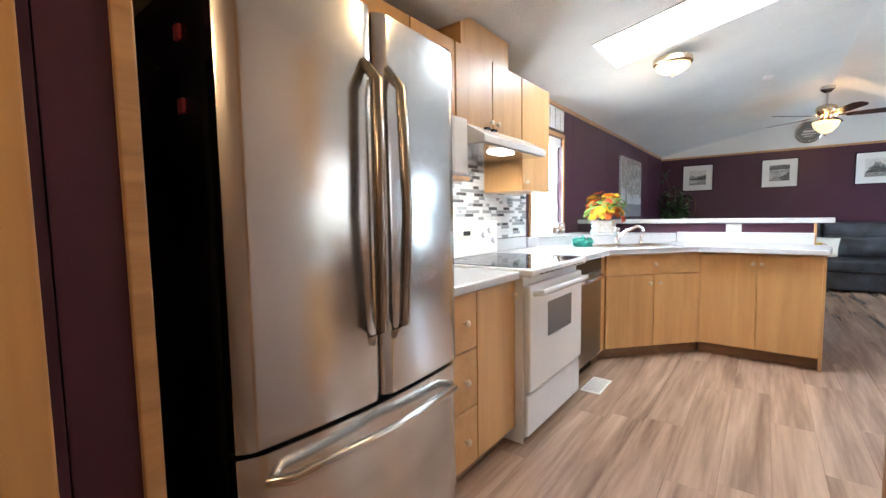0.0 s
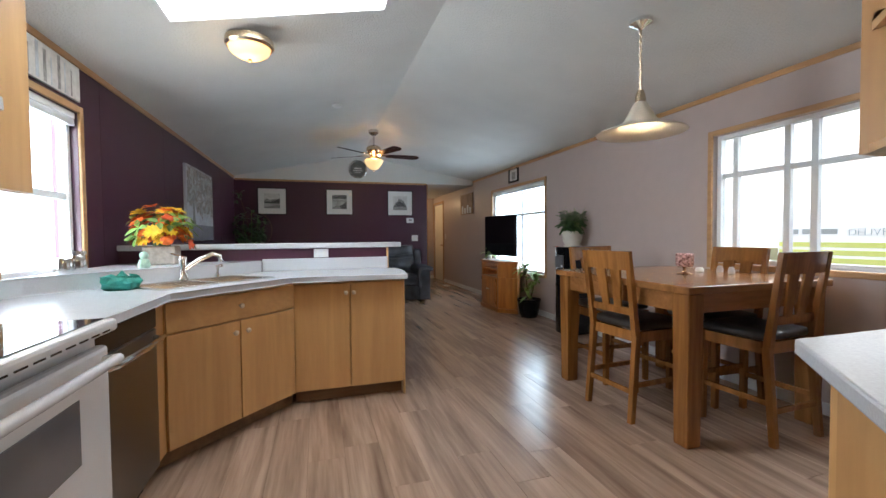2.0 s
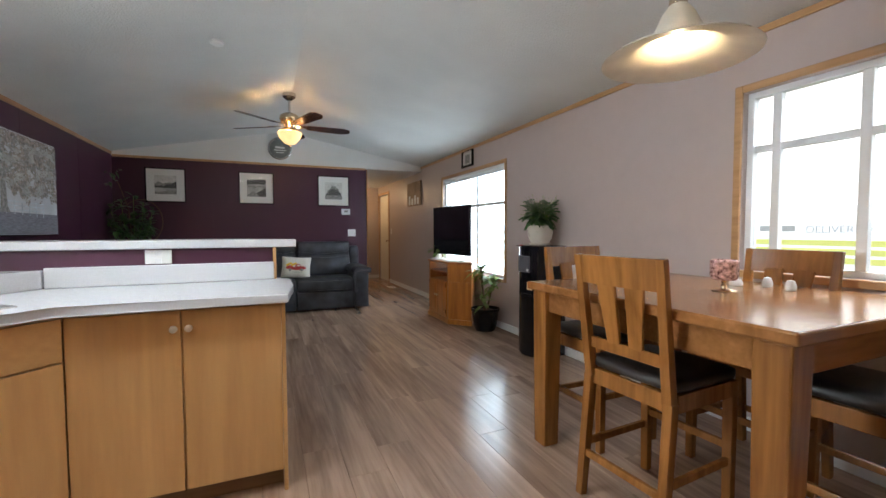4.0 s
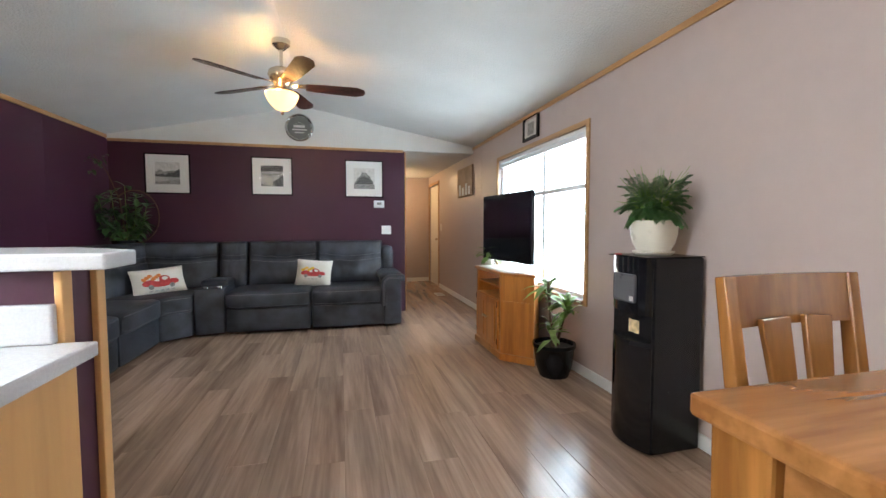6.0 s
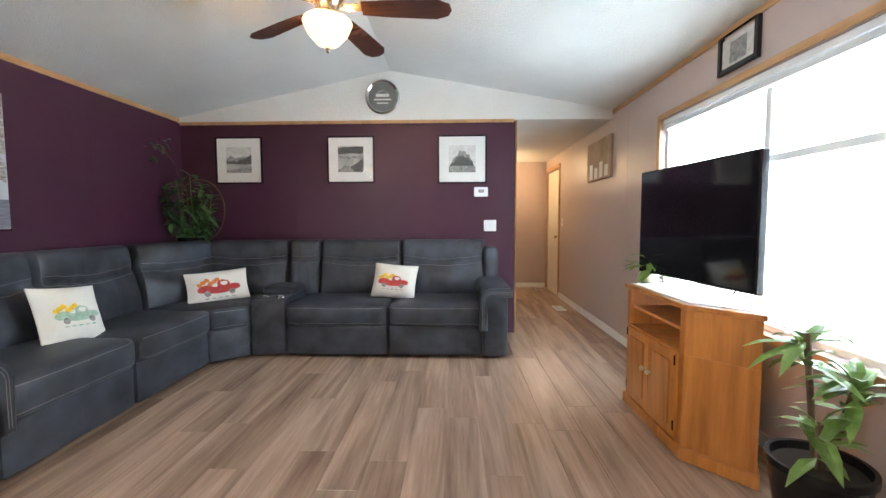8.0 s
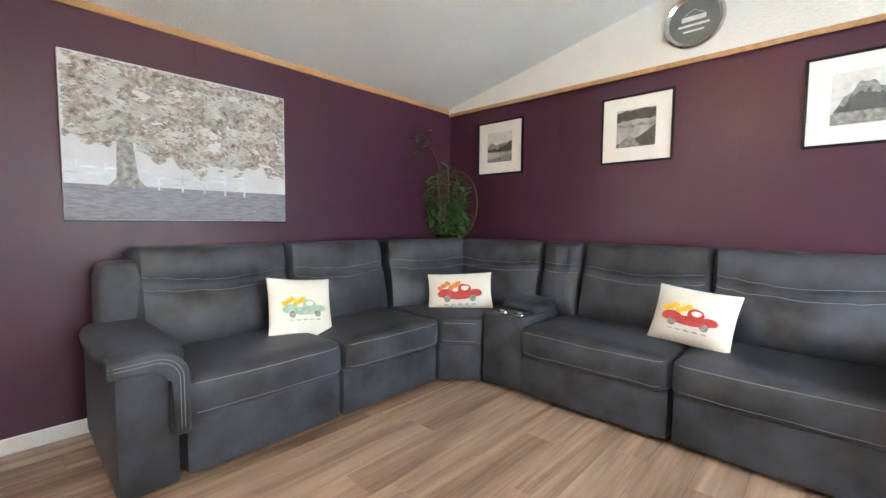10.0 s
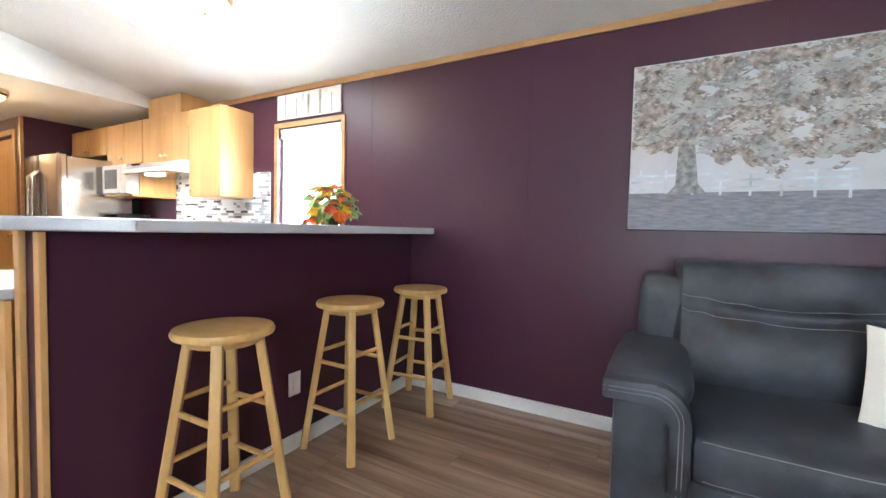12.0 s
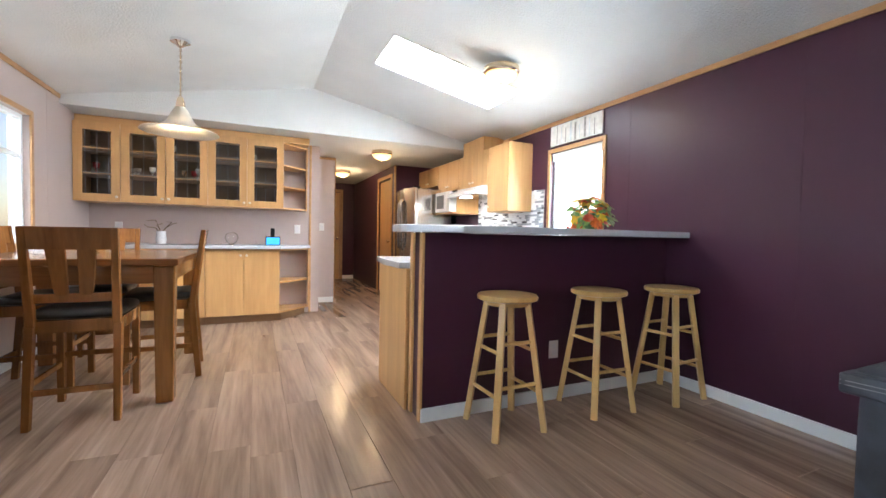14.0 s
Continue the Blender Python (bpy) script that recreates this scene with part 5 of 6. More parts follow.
def padded_back(w, h, d, m, seed, sag=0.04):
    """A reclining back: lumbar bulge, stitched band, headrest bulge, puckered cloth."""
    bm = bmesh.new()
    nx, nz, r = 30, 36, 0.05

    def shape(u, v):
        x, z = u * w, v * h
        y = 0.0
        for e, q in ((x, 0.028), (w - x, 0.028), (z, r), (h - z, r)):
            if e < q:
                y += q - math.sqrt(max(0.0, q * q - (q - e) ** 2))
        cz = 0.66 * h - sag * math.sin(math.pi * u)
        side = max(0.0, math.sin(math.pi * u)) ** 0.4
        if z < cz:
            y -= 0.075 * max(0.0, math.sin(math.pi * min(1.0, z / cz))) ** 0.7 * side
        else:
            y -= 0.045 * max(0.0, math.sin(math.pi * (z - cz) / (h - cz))) ** 0.7 * side
        for c0, deep in ((cz - 0.016, 0.010), (cz + 0.016, 0.007)):
            y += deep * math.exp(-((z - c0) / 0.008) ** 2)
        for c0 in (0.33, 0.67):
            y += 0.005 * math.exp(-((u - c0) * w / 0.010) ** 2)
        pucker = math.exp(-((z - cz) / 0.10) ** 2)
        y += 0.012 * pucker * noise.noise((x * 16 + seed, z * 5, seed))
        y += 0.013 * noise.noise((x * 5 + seed * 3, z * 5, 2.0))
        return (x, min(y, d * 0.8), z)

    front = [[bm.verts.new(m @ Vector(shape(i / nx, j / nz))) for j in range(nz + 1)] for i in range(nx + 1)]
    for i in range(nx):
        for j in range(nz):
            bm.faces.new((front[i][j], front[i + 1][j], front[i + 1][j + 1], front[i][j + 1]))
    rim = [front[i][0] for i in range(nx)] + [front[nx][j] for j in range(nz)] + [front[i][nz] for i in range(nx, 0, -1)] + [front[0][j] for j in range(nz, 0, -1)]
    inv = m.inverted()
    back = []
    for v in rim:
        p = inv @ v.co
        back.append(bm.verts.new(m @ Vector((p.x, d, p.z))))
    for i in range(len(rim)):
        j = (i + 1) % len(rim)
        bm.faces.new((rim[i], back[i], back[j], rim[j]))
    bm.faces.new(back)
    on = soft("back_cushion", bm, sf)
    for dz in (-0.016, 0.016):
        seam([m @ Vector((0.02 + (w - 0.04) * i / 12, -0.05, 0.66 * h - sag * math.sin(math.pi * i / 12) + dz)) for i in range(13)], on)
    return on


def seat_unit(m, w, seed, b0, b1):
    """One seat: local x along the front, y from the front (0) to the back (0.9); its back spans b0 to b1."""
    soft("base", cushion(0.004, w - 0.004, 0.025, 0.86, 0.03, 0.31, 0.025, 0.008, m, seed), sf)
    bm = cushion(0.003, w - 0.003, -0.005, 0.66, 0.285, 0.485, 0.05, 0.018, m, seed)
    for v in bm.verts:
        v.co.z += 0.010 * noise.noise(v.co * 6 + Vector((seed, 0, 0)))
    s = soft("seat_cushion", bm, sf)
    padded_back(b1 - b0, 0.60, 0.24, m @ pose(b0, 0.56, 0.44, -11), seed)
    seam([m @ Vector((0.03, -0.02, 0.465)), m @ Vector((w / 2, -0.03, 0.465)), m @ Vector((w - 0.03, -0.02, 0.465))], s)
    seam([m @ Vector((0.03, -0.03, 0.315)), m @ Vector((w / 2, -0.04, 0.315)), m @ Vector((w - 0.03, -0.03, 0.315))], s)


def arm(m, seed):
    """An armrest 0.25 wide; its pad rolls over the front and down the inner edge (x = 0.25)."""
    soft("arm_base", cushion(0.015, 0.24, 0.0, 0.88, 0.03, 0.58, 0.03, 0.006, m, seed), sf)
    soft("arm_pad", cushion(-0.012, 0.264, -0.02, 0.74, 0.54, 0.645, 0.05, 0.014, m, seed + 1), sf)
    outer = [(-0.012, 0.63)] + [(0.15 + 0.114 * math.sin(a), 0.52 + 0.114 * math.cos(a)) for a in [i * math.pi / 16 for i in range(9)]] + [(0.264, 0.27)]
    inner = [(0.198, 0.27)] + [(0.14 + 0.058 * math.cos(a), 0.505 + 0.058 * math.sin(a)) for a in [i * math.pi / 16 for i in range(9)]] + [(-0.012, 0.556)]
    bm = prism(bmesh.new(), outer + inner, -0.06, 0.04, 0.012)
    turn = Matrix(((1, 0, 0, 0), (0, 0, 1, 0), (0, 1, 0, 0), (0, 0, 0, 1)))
    bmesh.ops.transform(bm, matrix=m @ turn, verts=bm.verts)
    band = soft("arm_band", bm, sf, "rolled pad edge with stitching")
    for off in (0.36, 0.56):
        mid = [(a[0] + (b[0] - a[0]) * off, a[1] + (b[1] - a[1]) * off) for a, b in zip(outer, inner[::-1])]
        seam([m @ Vector((x, -0.07, z)) for x, z in mid], band, 40)


# side along the plum west wall, its front facing east
mw_ = pose(-0.42, 6.82, 0, 0, 0, 90)
seat_unit(mw_, 0.79, 3, -0.05, 0.785)
seat_unit(mw_ @ pose(0.795, 0, 0), 0.79, 9, 0.0, 0.785)
soft("back_frame", cushion(-1.30, -1.06, 6.62, 6.83, 0.10, 0.94, 0.05, 0.01, None, 51), sf)
soft("back_frame", cushion(1.86, 2.02, 9.20, 9.46, 0.10, 0.94, 0.05, 0.01, None, 53), sf)
arm(pose(-0.42, 6.56, 0, 0, 0, 90), 21)
# side along the north wall, front facing south
mn = pose(0.10, 8.60, 0)
seat_unit(mn, 0.90, 15, 0.13, 0.945)
seat_unit(mn @ pose(0.905, 0, 0), 0.845, 19, 0.045, 0.875)
arm(pose(2.06, 8.60, 0) @ Matrix.Diagonal((-1, 1, 1, 1)), 31)
# corner wedge and console
soft("corner_base", prism(bmesh.new(), [(-0.44, 8.41), (-0.215, 8.60), (-0.215, 9.36), (-1.24, 9.36), (-1.24, 8.41)], 0.03, 0.30, 0.02), sf)
cs = soft("corner_seat", prism(bmesh.new(), [(-0.425, 8.412), (-0.205, 8.595), (-0.205, 9.22), (-1.06, 9.22), (-1.06, 8.412)], 0.29, 0.485, 0.035), sf)
for z in (0.45, 0.32):
    seam([(-0.41, 8.42, z), (-0.22, 8.58, z)], cs, 8)
padded_back(0.76, 0.60, 0.22, pose(-0.985, 8.415, 0.44, -11, 0, 73), 41, 0.03)
padded_back(0.78, 0.60, 0.20, pose(-0.86, 9.05, 0.44, -11, 0, 8), 43, 0.03)
co, _ = soft("console", prism(bmesh.new(), [(-0.198, 8.60), (0.092, 8.66), (0.092, 9.30), (-0.198, 9.30)], 0.03, 0.53, 0.02), sf, "console with two cup holders")
for x in (-0.12, 0.02):
    part("cup_holder", lt([(0.030, 0.0), (0.036, 0.006), (0.045, 0.005), (0.046, 0.0)], (x, 8.735, 0.531), 20), CHROME, co, "chrome cup holder ring", True)
part("console_lid", cushion(-0.195, 0.09, 8.83, 9.16, 0.52, 0.60, 0.03, 0.008, None, 48), SOFA, co, "raised console lid", True)
padded_back(0.31, 0.60, 0.2, pose(-0.085, 9.15, 0.44, -11, 0, 4), 47, 0.01)


def pillow(name_label, m, w, h, color, load):
    """A filled cushion with a little truck printed on its front (local -y)."""
    ob = thing("throw_pillow", name_label, "pillow")
    ob.matrix_world = m
    bm = bx(-w / 2, w / 2, -0.06, 0.06, -h / 2, h / 2)
    bmesh.ops.subdivide_edges(bm, edges=bm.edges[:], cuts=9, use_grid_fill=True)
    for v in bm.verts:
        u, t = v.co.x / (w / 2), v.co.z / (h / 2)
        k = (1 - u ** 4) * (1 - t ** 4)
        v.co.y *= 0.08 + 0.92 * max(0.0, k) ** 0.6
        v.co.x *= 1 - 0.05 * (1 - abs(t) ** 2) * abs(u)
        v.co.z *= 1 - 0.05 * (1 - abs(u) ** 2) * abs(t)
    part("cushion", bm, LINEN, ob, "", True)
    s = w / 0.44

    def surface_y(x, z):
        u, t = x / (w / 2), z / (h / 2)
        k = max(0.0, (1 - u ** 4) * (1 - t ** 4))
        return -0.06 * (0.08 + 0.92 * k ** 0.6) - 0.0035

    def blot(bm, cx_, cz_, rx, rz, lift=0.0, wob=0.12, n=18, ph=0.0):
        """A flat printed patch that follows the cushion."""
        c = bm.verts.new((cx_, surface_y(cx_, cz_) - lift, cz_))
        ring_ = []
        for i in range(n):
            a = 2 * math.pi * i / n
            q = 1 + wob * math.sin(3 * a + ph) + wob * 0.5 * math.sin(7 * a + ph * 2)
            x, z = cx_ + rx * q * math.cos(a), cz_ + rz * q * math.sin(a)
            ring_.append(bm.verts.new((x, surface_y(x, z) - lift, z)))
        for i in range(n):
            bm.faces.new((c, ring_[i], ring_[(i + 1) % n]))

    pr_ = bmesh.new()
    for a, b, c, d in ((0.0, -0.035, 0.135, 0.027), (0.10, -0.022, 0.05, 0.024), (0.03, 0.005, 0.045, 0.036), (-0.09, -0.022, 0.06, 0.030)):
        blot(pr_, a * s, b * s, c * s, d * s, 0.0004 * len(pr_.faces) / 18, 0.05, 18, a * 40)
    part("printed_truck", pr_, color, ob, "printed pickup truck")
    pr_ = bmesh.new()
    blot(pr_, 0.035 * s, 0.012 * s, 0.026 * s, 0.016 * s, 0.0030, 0.08)
    part("printed_window", pr_, LINEN, ob)
    pr_ = bmesh.new()
    for i in range(6):
        blot(pr_, (-0.13 + 0.024 * i) * s, (0.016 + 0.014 * (i % 3)) * s, 0.020 * s, 0.016 * s, 0.0022 + 0.0002 * i, 0.1, 14, i)
    part("printed_load", pr_, load, ob, "printed load")
    for x in (-0.085 * s, 0.085 * s):
        pr_ = bmesh.new()
        blot(pr_, x, -0.058 * s, 0.022 * s, 0.022 * s, 0.0032, 0.0)
        part("printed_wheel", pr_, PHOTO_M, ob)
    for k in range(5):
        pr_ = bmesh.new()
        blot(pr_, (-0.09 + 0.045 * k) * s, -0.095 * s, 0.017 * s, 0.005 * s, 0.0006, 0.15, 12, k)
        part("printed_lettering", pr_, SAGE if color == SAGE else PHOTO_S, ob)
    return ob


pillow("cream pillow printed with a sage green truck on the sofa", pose(-0.80, 7.55, 0.63, -22, 6, 84), 0.40, 0.37, SAGE, YELLOW)
pillow("long cream pillow printed with a red truck in the sofa corner", pose(-0.60, 8.82, 0.61, -18, -3, 40), 0.52, 0.29, RED, ORANGE)
pillow("cream pillow printed with a faded red truck on the sofa", pose(1.02, 8.95, 0.64, -22, 4, -6), 0.42, 0.33, RED, YELLOW)

# pictures ------------------------------------------------------------------------------


def framed(x0, x1, z0, z1, label, seed):
    ob = thing("framed_photo", label, "picture", group="photos over the sofa")
    f = 0.015
    y = FAR
    for a, b, c, d in ((x0, x0 + f, z0, z1), (x1 - f, x1, z0, z1), (x0 + f, x1 - f, z0, z0 + f), (x0 + f, x1 - f, z1 - f, z1)):
        part("frame", bx(a, b, y - 0.024, y - 0.002, c, d, 0.003), BLACK, ob)
    part("mat_board", bx(x0 + f, x1 - f, y - 0.014, y - 0.003, z0 + f, z1 - f), PAPER, ob)
    ax, bx_, az, bz = x0 + 0.115, x1 - 0.115, z0 + 0.115, z1 - 0.105
    part("photo", bx(ax, bx_, y - 0.0165, y - 0.0145, az, bz), PHOTO_S if seed == 2 else PHOTO_L, ob)
    W_, H_ = bx_ - ax, bz - az

    def layer(nm, lower, upper, depth, material, n=48):
        """A flat printed shape between two height curves (0 to 1 across and up)."""
        bm = bmesh.new()
        cols = []
        for i in range(n + 1):
            u = i / n
            lo_, hi_ = max(0.0, lower(u)), min(1.0, upper(u))
            cols.append([bm.verts.new((ax + u * W_, y - 0.0166 - depth, az + min(t, hi_) * H_)) for t in (lo_, hi_)])
        for a, b in zip(cols, cols[1:]):
            if max(a[1].co.z - a[0].co.z, b[1].co.z - b[0].co.z) > 1e-4:
                bm.faces.new((a[0], b[0], b[1], a[1]))
        part(nm, bm, material, ob)

    def rough(u, k, amp):
        return amp * noise.noise((u * k, seed * 3.1, 0.0)) + amp * 0.6 * noise.noise((u * k * 3, seed * 5.7, 1.0))

    if seed == 1:
        layer("photo_hills", lambda u: 0.3, lambda u: 0.62 + rough(u, 3, 0.10), 0.0002, PHOTO_M)
        layer("photo_trees", lambda u: 0.34, lambda u: 0.44 + 0.42 * max(0.0, u - 0.45) + rough(u, 14, 0.09), 0.0005, PHOTO_D)
        layer("photo_water", lambda u: 0.0, lambda u: 0.36 - 0.08 * u, 0.0008, PHOTO_S)
        layer("photo_bank", lambda u: 0.0, lambda u: 0.10 + 0.12 * u + rough(u, 8, 0.03), 0.0011, PHOTO_M)
    elif seed == 2:
        layer("photo_cloud", lambda u: 0.72 + rough(u, 4, 0.06), lambda u: 0.98 + rough(u, 3, 0.06), 0.0002, PHOTO_D)
        layer("photo_cloud", lambda u: 0.52 + rough(u + 2, 4, 0.05), lambda u: 0.62 + rough(u + 5, 5, 0.07), 0.0005, PHOTO_M)
        layer("photo_bank", lambda u: 0.0, lambda u: 0.12 + 0.42 * u * u + rough(u, 12, 0.04), 0.0008, PHOTO_D)
        layer("photo_lane", lambda u: 0.0, lambda u: max(0.0, 0.34 * math.sin(math.pi * min(1, u * 1.5)) - 0.05), 0.0011, PHOTO_M)
    else:
        layer("photo_trees", lambda u: 0.16, lambda u: 0.20 + 0.58 * max(0.0, math.sin(math.pi * min(1, max(0, (u - 0.04) / 0.92)))) ** 0.8 + rough(u, 14, 0.08), 0.0002, PHOTO_M)
        layer("photo_crown", lambda u: 0.24, lambda u: 0.20 + 0.40 * max(0.0, math.sin(math.pi * u)) + rough(u, 20, 0.10), 0.0005, PHOTO_D)
        layer("photo_field", lambda u: 0.0, lambda u: 0.22 + rough(u, 10, 0.02), 0.0008, PHOTO_M)
    g = part("glazing", bx(x0 + f, x1 - f, y - 0.021, y - 0.0195, z0 + f, z1 - f), clear("picture_glass"), ob)
    g.visible_shadow = False
    return ob


framed(-0.96, -0.46, 1.61, 2.10, "black-framed white-matted landscape photo on the plum wall", 1)
framed(0.24, 0.74, 1.61, 2.10, "black-framed white-matted photo of a lane on the plum wall", 2)
framed(1.41, 1.92, 1.60, 2.10, "black-framed white-matted photo of a big tree", 3)

tc_ = thing("tree_canvas", "large grey canvas of a blossoming tree and a fence", "picture")
CY0, CY1, CZ0, CZ1 = 6.53, 7.71, 1.16, 2.025
cx = L + 0.035
part("canvas", bx(L + 0.002, cx, CY0, CY1, CZ0, CZ1, 0.004), mat("photo_sky_tone", (0.52, 0.53, 0.56), 0.6, var=0.12, scale=4), tc_)
part("edge", bx(L + 0.002, cx - 0.002, CY0 - 0.006, CY1 + 0.006, CZ0 - 0.008, CZ0 - 0.001), BLACK, tc_)
part("printed_field", bx(cx, cx + 0.001, CY0 + 0.002, CY1 - 0.002, CZ0 + 0.002, CZ0 + 0.19), GRASSP, tc_)
bm = bmesh.new()
for z in (CZ0 + 0.225, CZ0 + 0.262, CZ0 + 0.295):
    box(bm, cx, cx + 0.0014, CY0 + 0.01, CY1 - 0.26, z - 0.02, z - 0.008)
for i in range(8):
    y = CY0 + 0.05 + i * 0.12
    box(bm, cx, cx + 0.0016, y, y + 0.011, CZ0 + 0.19 - i * 0.005, CZ0 + 0.315 - i * 0.007)
part("printed_fence", bm, CORK, tc_)
# trunk with spreading limbs, all flat print
bm = bmesh.new()
TB = (CY0 + 0.27, CZ0 + 0.19)


def limb(p, q, w0, w1, bend, sink):
    n = 9
    dy, dz = q[0] - p[0], q[1] - p[1]
    ln = math.hypot(dy, dz)
    row_ = []
    for i in range(n + 1):
        k = i / n
        b_ = bend * math.sin(math.pi * k)
        y, z = p[0] + dy * k - dz / ln * b_, p[1] + dz * k + dy / ln * b_
        w = (w0 + (w1 - w0) * k) / 2
        row_.append([bm.verts.new((cx + sink, y + dz / ln * w * e, z - dy / ln * w * e)) for e in (-1, 1)])
    for a, b in zip(row_, row_[1:]):
        bm.faces.new((a[0], a[1], b[1], b[0]))


limb(TB, (TB[0] - 0.01, TB[1] + 0.30), 0.105, 0.065, 0.0, 0.0018)
limb((TB[0], TB[1] - 0.004), (TB[0], TB[1] + 0.05), 0.17, 0.09, 0.0, 0.0017)
for k, (dy, dz, w, bend) in enumerate(((-0.22, 0.58, 0.035, 0.03), (-0.10, 0.62, 0.04, -0.02), (0.06, 0.62, 0.045, 0.02), (0.28, 0.60, 0.035, 0.05), (0.46, 0.46, 0.026, 0.06), (-0.24, 0.44, 0.024, 0.03))):
    limb((TB[0] - 0.01, TB[1] + 0.28), (TB[0] + dy, TB[1] + dz), w, 0.006, bend, 0.0020 + k * 0.0001)
part("printed_trunk", bm, PHOTO_M, tc_)
rng = random.Random(11)
for nm, material, n, dx, hole in (("printed_blossom", BLOSSOM, 7600, 0.0018, -0.22), ("printed_shade", PHOTO_M, 2300, 0.0026, 0.12), ("printed_mid", BLOSSOM, 3000, 0.0032, 0.05), ("printed_light", PHOTO_S, 2200, 0.0040, 0.10)):
    vv, ff = [], []
    shift = dx * 9000
    while len(ff) < n:
        u, v = rng.random(), rng.random()
        low = 0.46 - 0.14 * u + 0.05 * math.sin(u * 9) + 0.03 * math.sin(u * 31 + 1) + 0.02 * math.sin(u * 67)
        if v < low or noise.noise((u * 9 + shift, v * 13, shift)) < hole:
            continue
        near_trunk = abs(u - 0.21) < 0.05 and v < 0.50
        if near_trunk:
            continue
        y, z = CY0 + 0.012 + u * (CY1 - CY0 - 0.024), CZ0 + 0.012 + v * (CZ1 - CZ0 - 0.024)
        a, s = rng.uniform(-0.6, 0.4), rng.uniform(0.004, 0.012)
        i = len(vv)
        for ca_, sa_ in ((1.5, 0), (0.2, 0.6), (-1.4, 0.1), (-0.1, -0.6)):
            p, q = s * (ca_ * math.cos(a) - sa_ * math.sin(a)), s * (ca_ * math.sin(a) + sa_ * math.cos(a))
            vv.append((cx + dx + i * 1.5e-8, min(CY1 - 0.003, max(CY0 + 0.003, y + p)), min(CZ1 - 0.003, max(CZ0 + 0.003, z + q))))
        ff.append((i, i + 1, i + 2, i + 3))
    me = bpy.data.meshes.new(nm)
    me.from_pydata(vv, [], ff)
    me.materials.append(material)
    ob = new(nm, me)
    ob.parent = tc_
    ob["kind"] = "stuff"

wc = thing("wall_clock", "round steel-rimmed grey sign plate hanging on the gable", "wall sign")
def disc(r0, prof, material, nm, lab=""):
    bm = lt(prof, seg=40)
    bmesh.ops.transform(bm, matrix=pose(0.84, FAR - 0.032, 2.49, 90), verts=bm.verts)
    return part(nm, bm, material, wc, lab, True)
disc(0, [(0, 0), (0.15, 0), (0.178, 0.008), (0.178, 0.028), (0.165, 0.034), (0.148, 0.018), (0, 0.016)], STEEL, "rim")
disc(0, [(0, 0.0165), (0.146, 0.0165), (0.146, 0.0185), (0, 0.0185)], mat("slate_face", (0.12, 0.125, 0.12), 0.4, var=0.2), "face")
for i, (a, b, c, d) in enumerate(((-0.09, 0.09, -0.035, -0.02), (-0.07, 0.07, 0.0, 0.03), (-0.06, 0.06, -0.07, -0.058))):
    part("lettering_bar", bx(0.84 + a, 0.84 + b, FAR - 0.052, FAR - 0.0507, 2.49 + c, 2.49 + d), PHOTO_L, wc)
for s in (-1, 1):
    part("roof_mark", beam(bmesh.new(), (0.84, FAR - 0.0515, 2.56), (0.84 + s * 0.06, FAR - 0.0515, 2.525), 0.001, 0.008, up=(0, 1, 0)), PHOTO_L, wc)

sp_ = thing("small_framed_print", "small black-framed print above the living room window", "picture")
for a, b, c, d in ((7.40, 7.43, 2.07, 2.325), (7.71, 7.74, 2.07, 2.325), (7.43, 7.71, 2.07, 2.10), (7.43, 7.71, 2.295, 2.325)):
    part("frame", bx(R - 0.026, R - 0.002, a, b, c, d - 0.03 if d > 2.3 else d, 0.003), BLACK, sp_)
part("print", bx(R - 0.014, R - 0.003, 7.43, 7.71, 2.10, 2.27), PHOTO_L, sp_)
part("picture_mark", bx(R - 0.016, R - 0.0145, 7.50, 7.64, 2.12, 2.24), PHOTO_M, sp_)
cv = thing("hall_canvas", "small warm-toned canvas print on the taupe wall", "picture")
part("canvas", bx(R - 0.03, R - 0.002, 9.45, 10.2, 1.66, 2.10, 0.004), mat("canvas_warm_print", (0.36, 0.25, 0.17), 0.7, var=0.3, scale=5), cv)
for i in range(4):
    part("print_mark", bx(R - 0.032, R - 0.0305, 9.52 + i * 0.16, 9.62 + i * 0.16, 1.68, 1.80 + 0.05 * (i % 2)), PAPER, cv)

# living room things ----------------------------------------------------------------------
ts = thing("tv_stand", "orange pine television cabinet with two panelled doors", "tv stand")
FP = [(2.72, 7.80), (2.72, 7.13), (2.93, 6.90), (3.19, 7.32), (3.19, 7.80)]


def grow(k):
    c = Vector((2.97, 7.36))
    return [tuple(c + (Vector(p) - c) * k) for p in FP]


part("plinth", prism(bmesh.new(), grow(1.05)[:3] + [(3.195, 7.30), (3.195, 7.82)], 0.006, 0.07, 0.006), PINE, ts)
part("body", prism(bmesh.new(), FP, 0.071, 0.54), PINE, ts)
for q in ([(2.72, 7.80), (2.72, 7.76), (3.19, 7.76), (3.19, 7.80)], [(2.72, 7.17), (2.72, 7.13), (2.93, 6.90), (3.097, 7.17)], [(3.16, 7.76), (3.16, 7.30), (3.19, 7.32), (3.19, 7.76)]):
    part("upper_case", prism(bmesh.new(), q, 0.541, 0.765), PINE, ts)
part("niche_shelf", prism(bmesh.new(), [(2.74, 7.755), (2.74, 7.175), (3.09, 7.175), (3.155, 7.29), (3.155, 7.755)], 0.645, 0.66), PINE, ts)
part("top", prism(bmesh.new(), grow(1.06)[:3] + [(3.198, 7.295), (3.198, 7.825)], 0.766, 0.792, 0.005), PINE, ts)
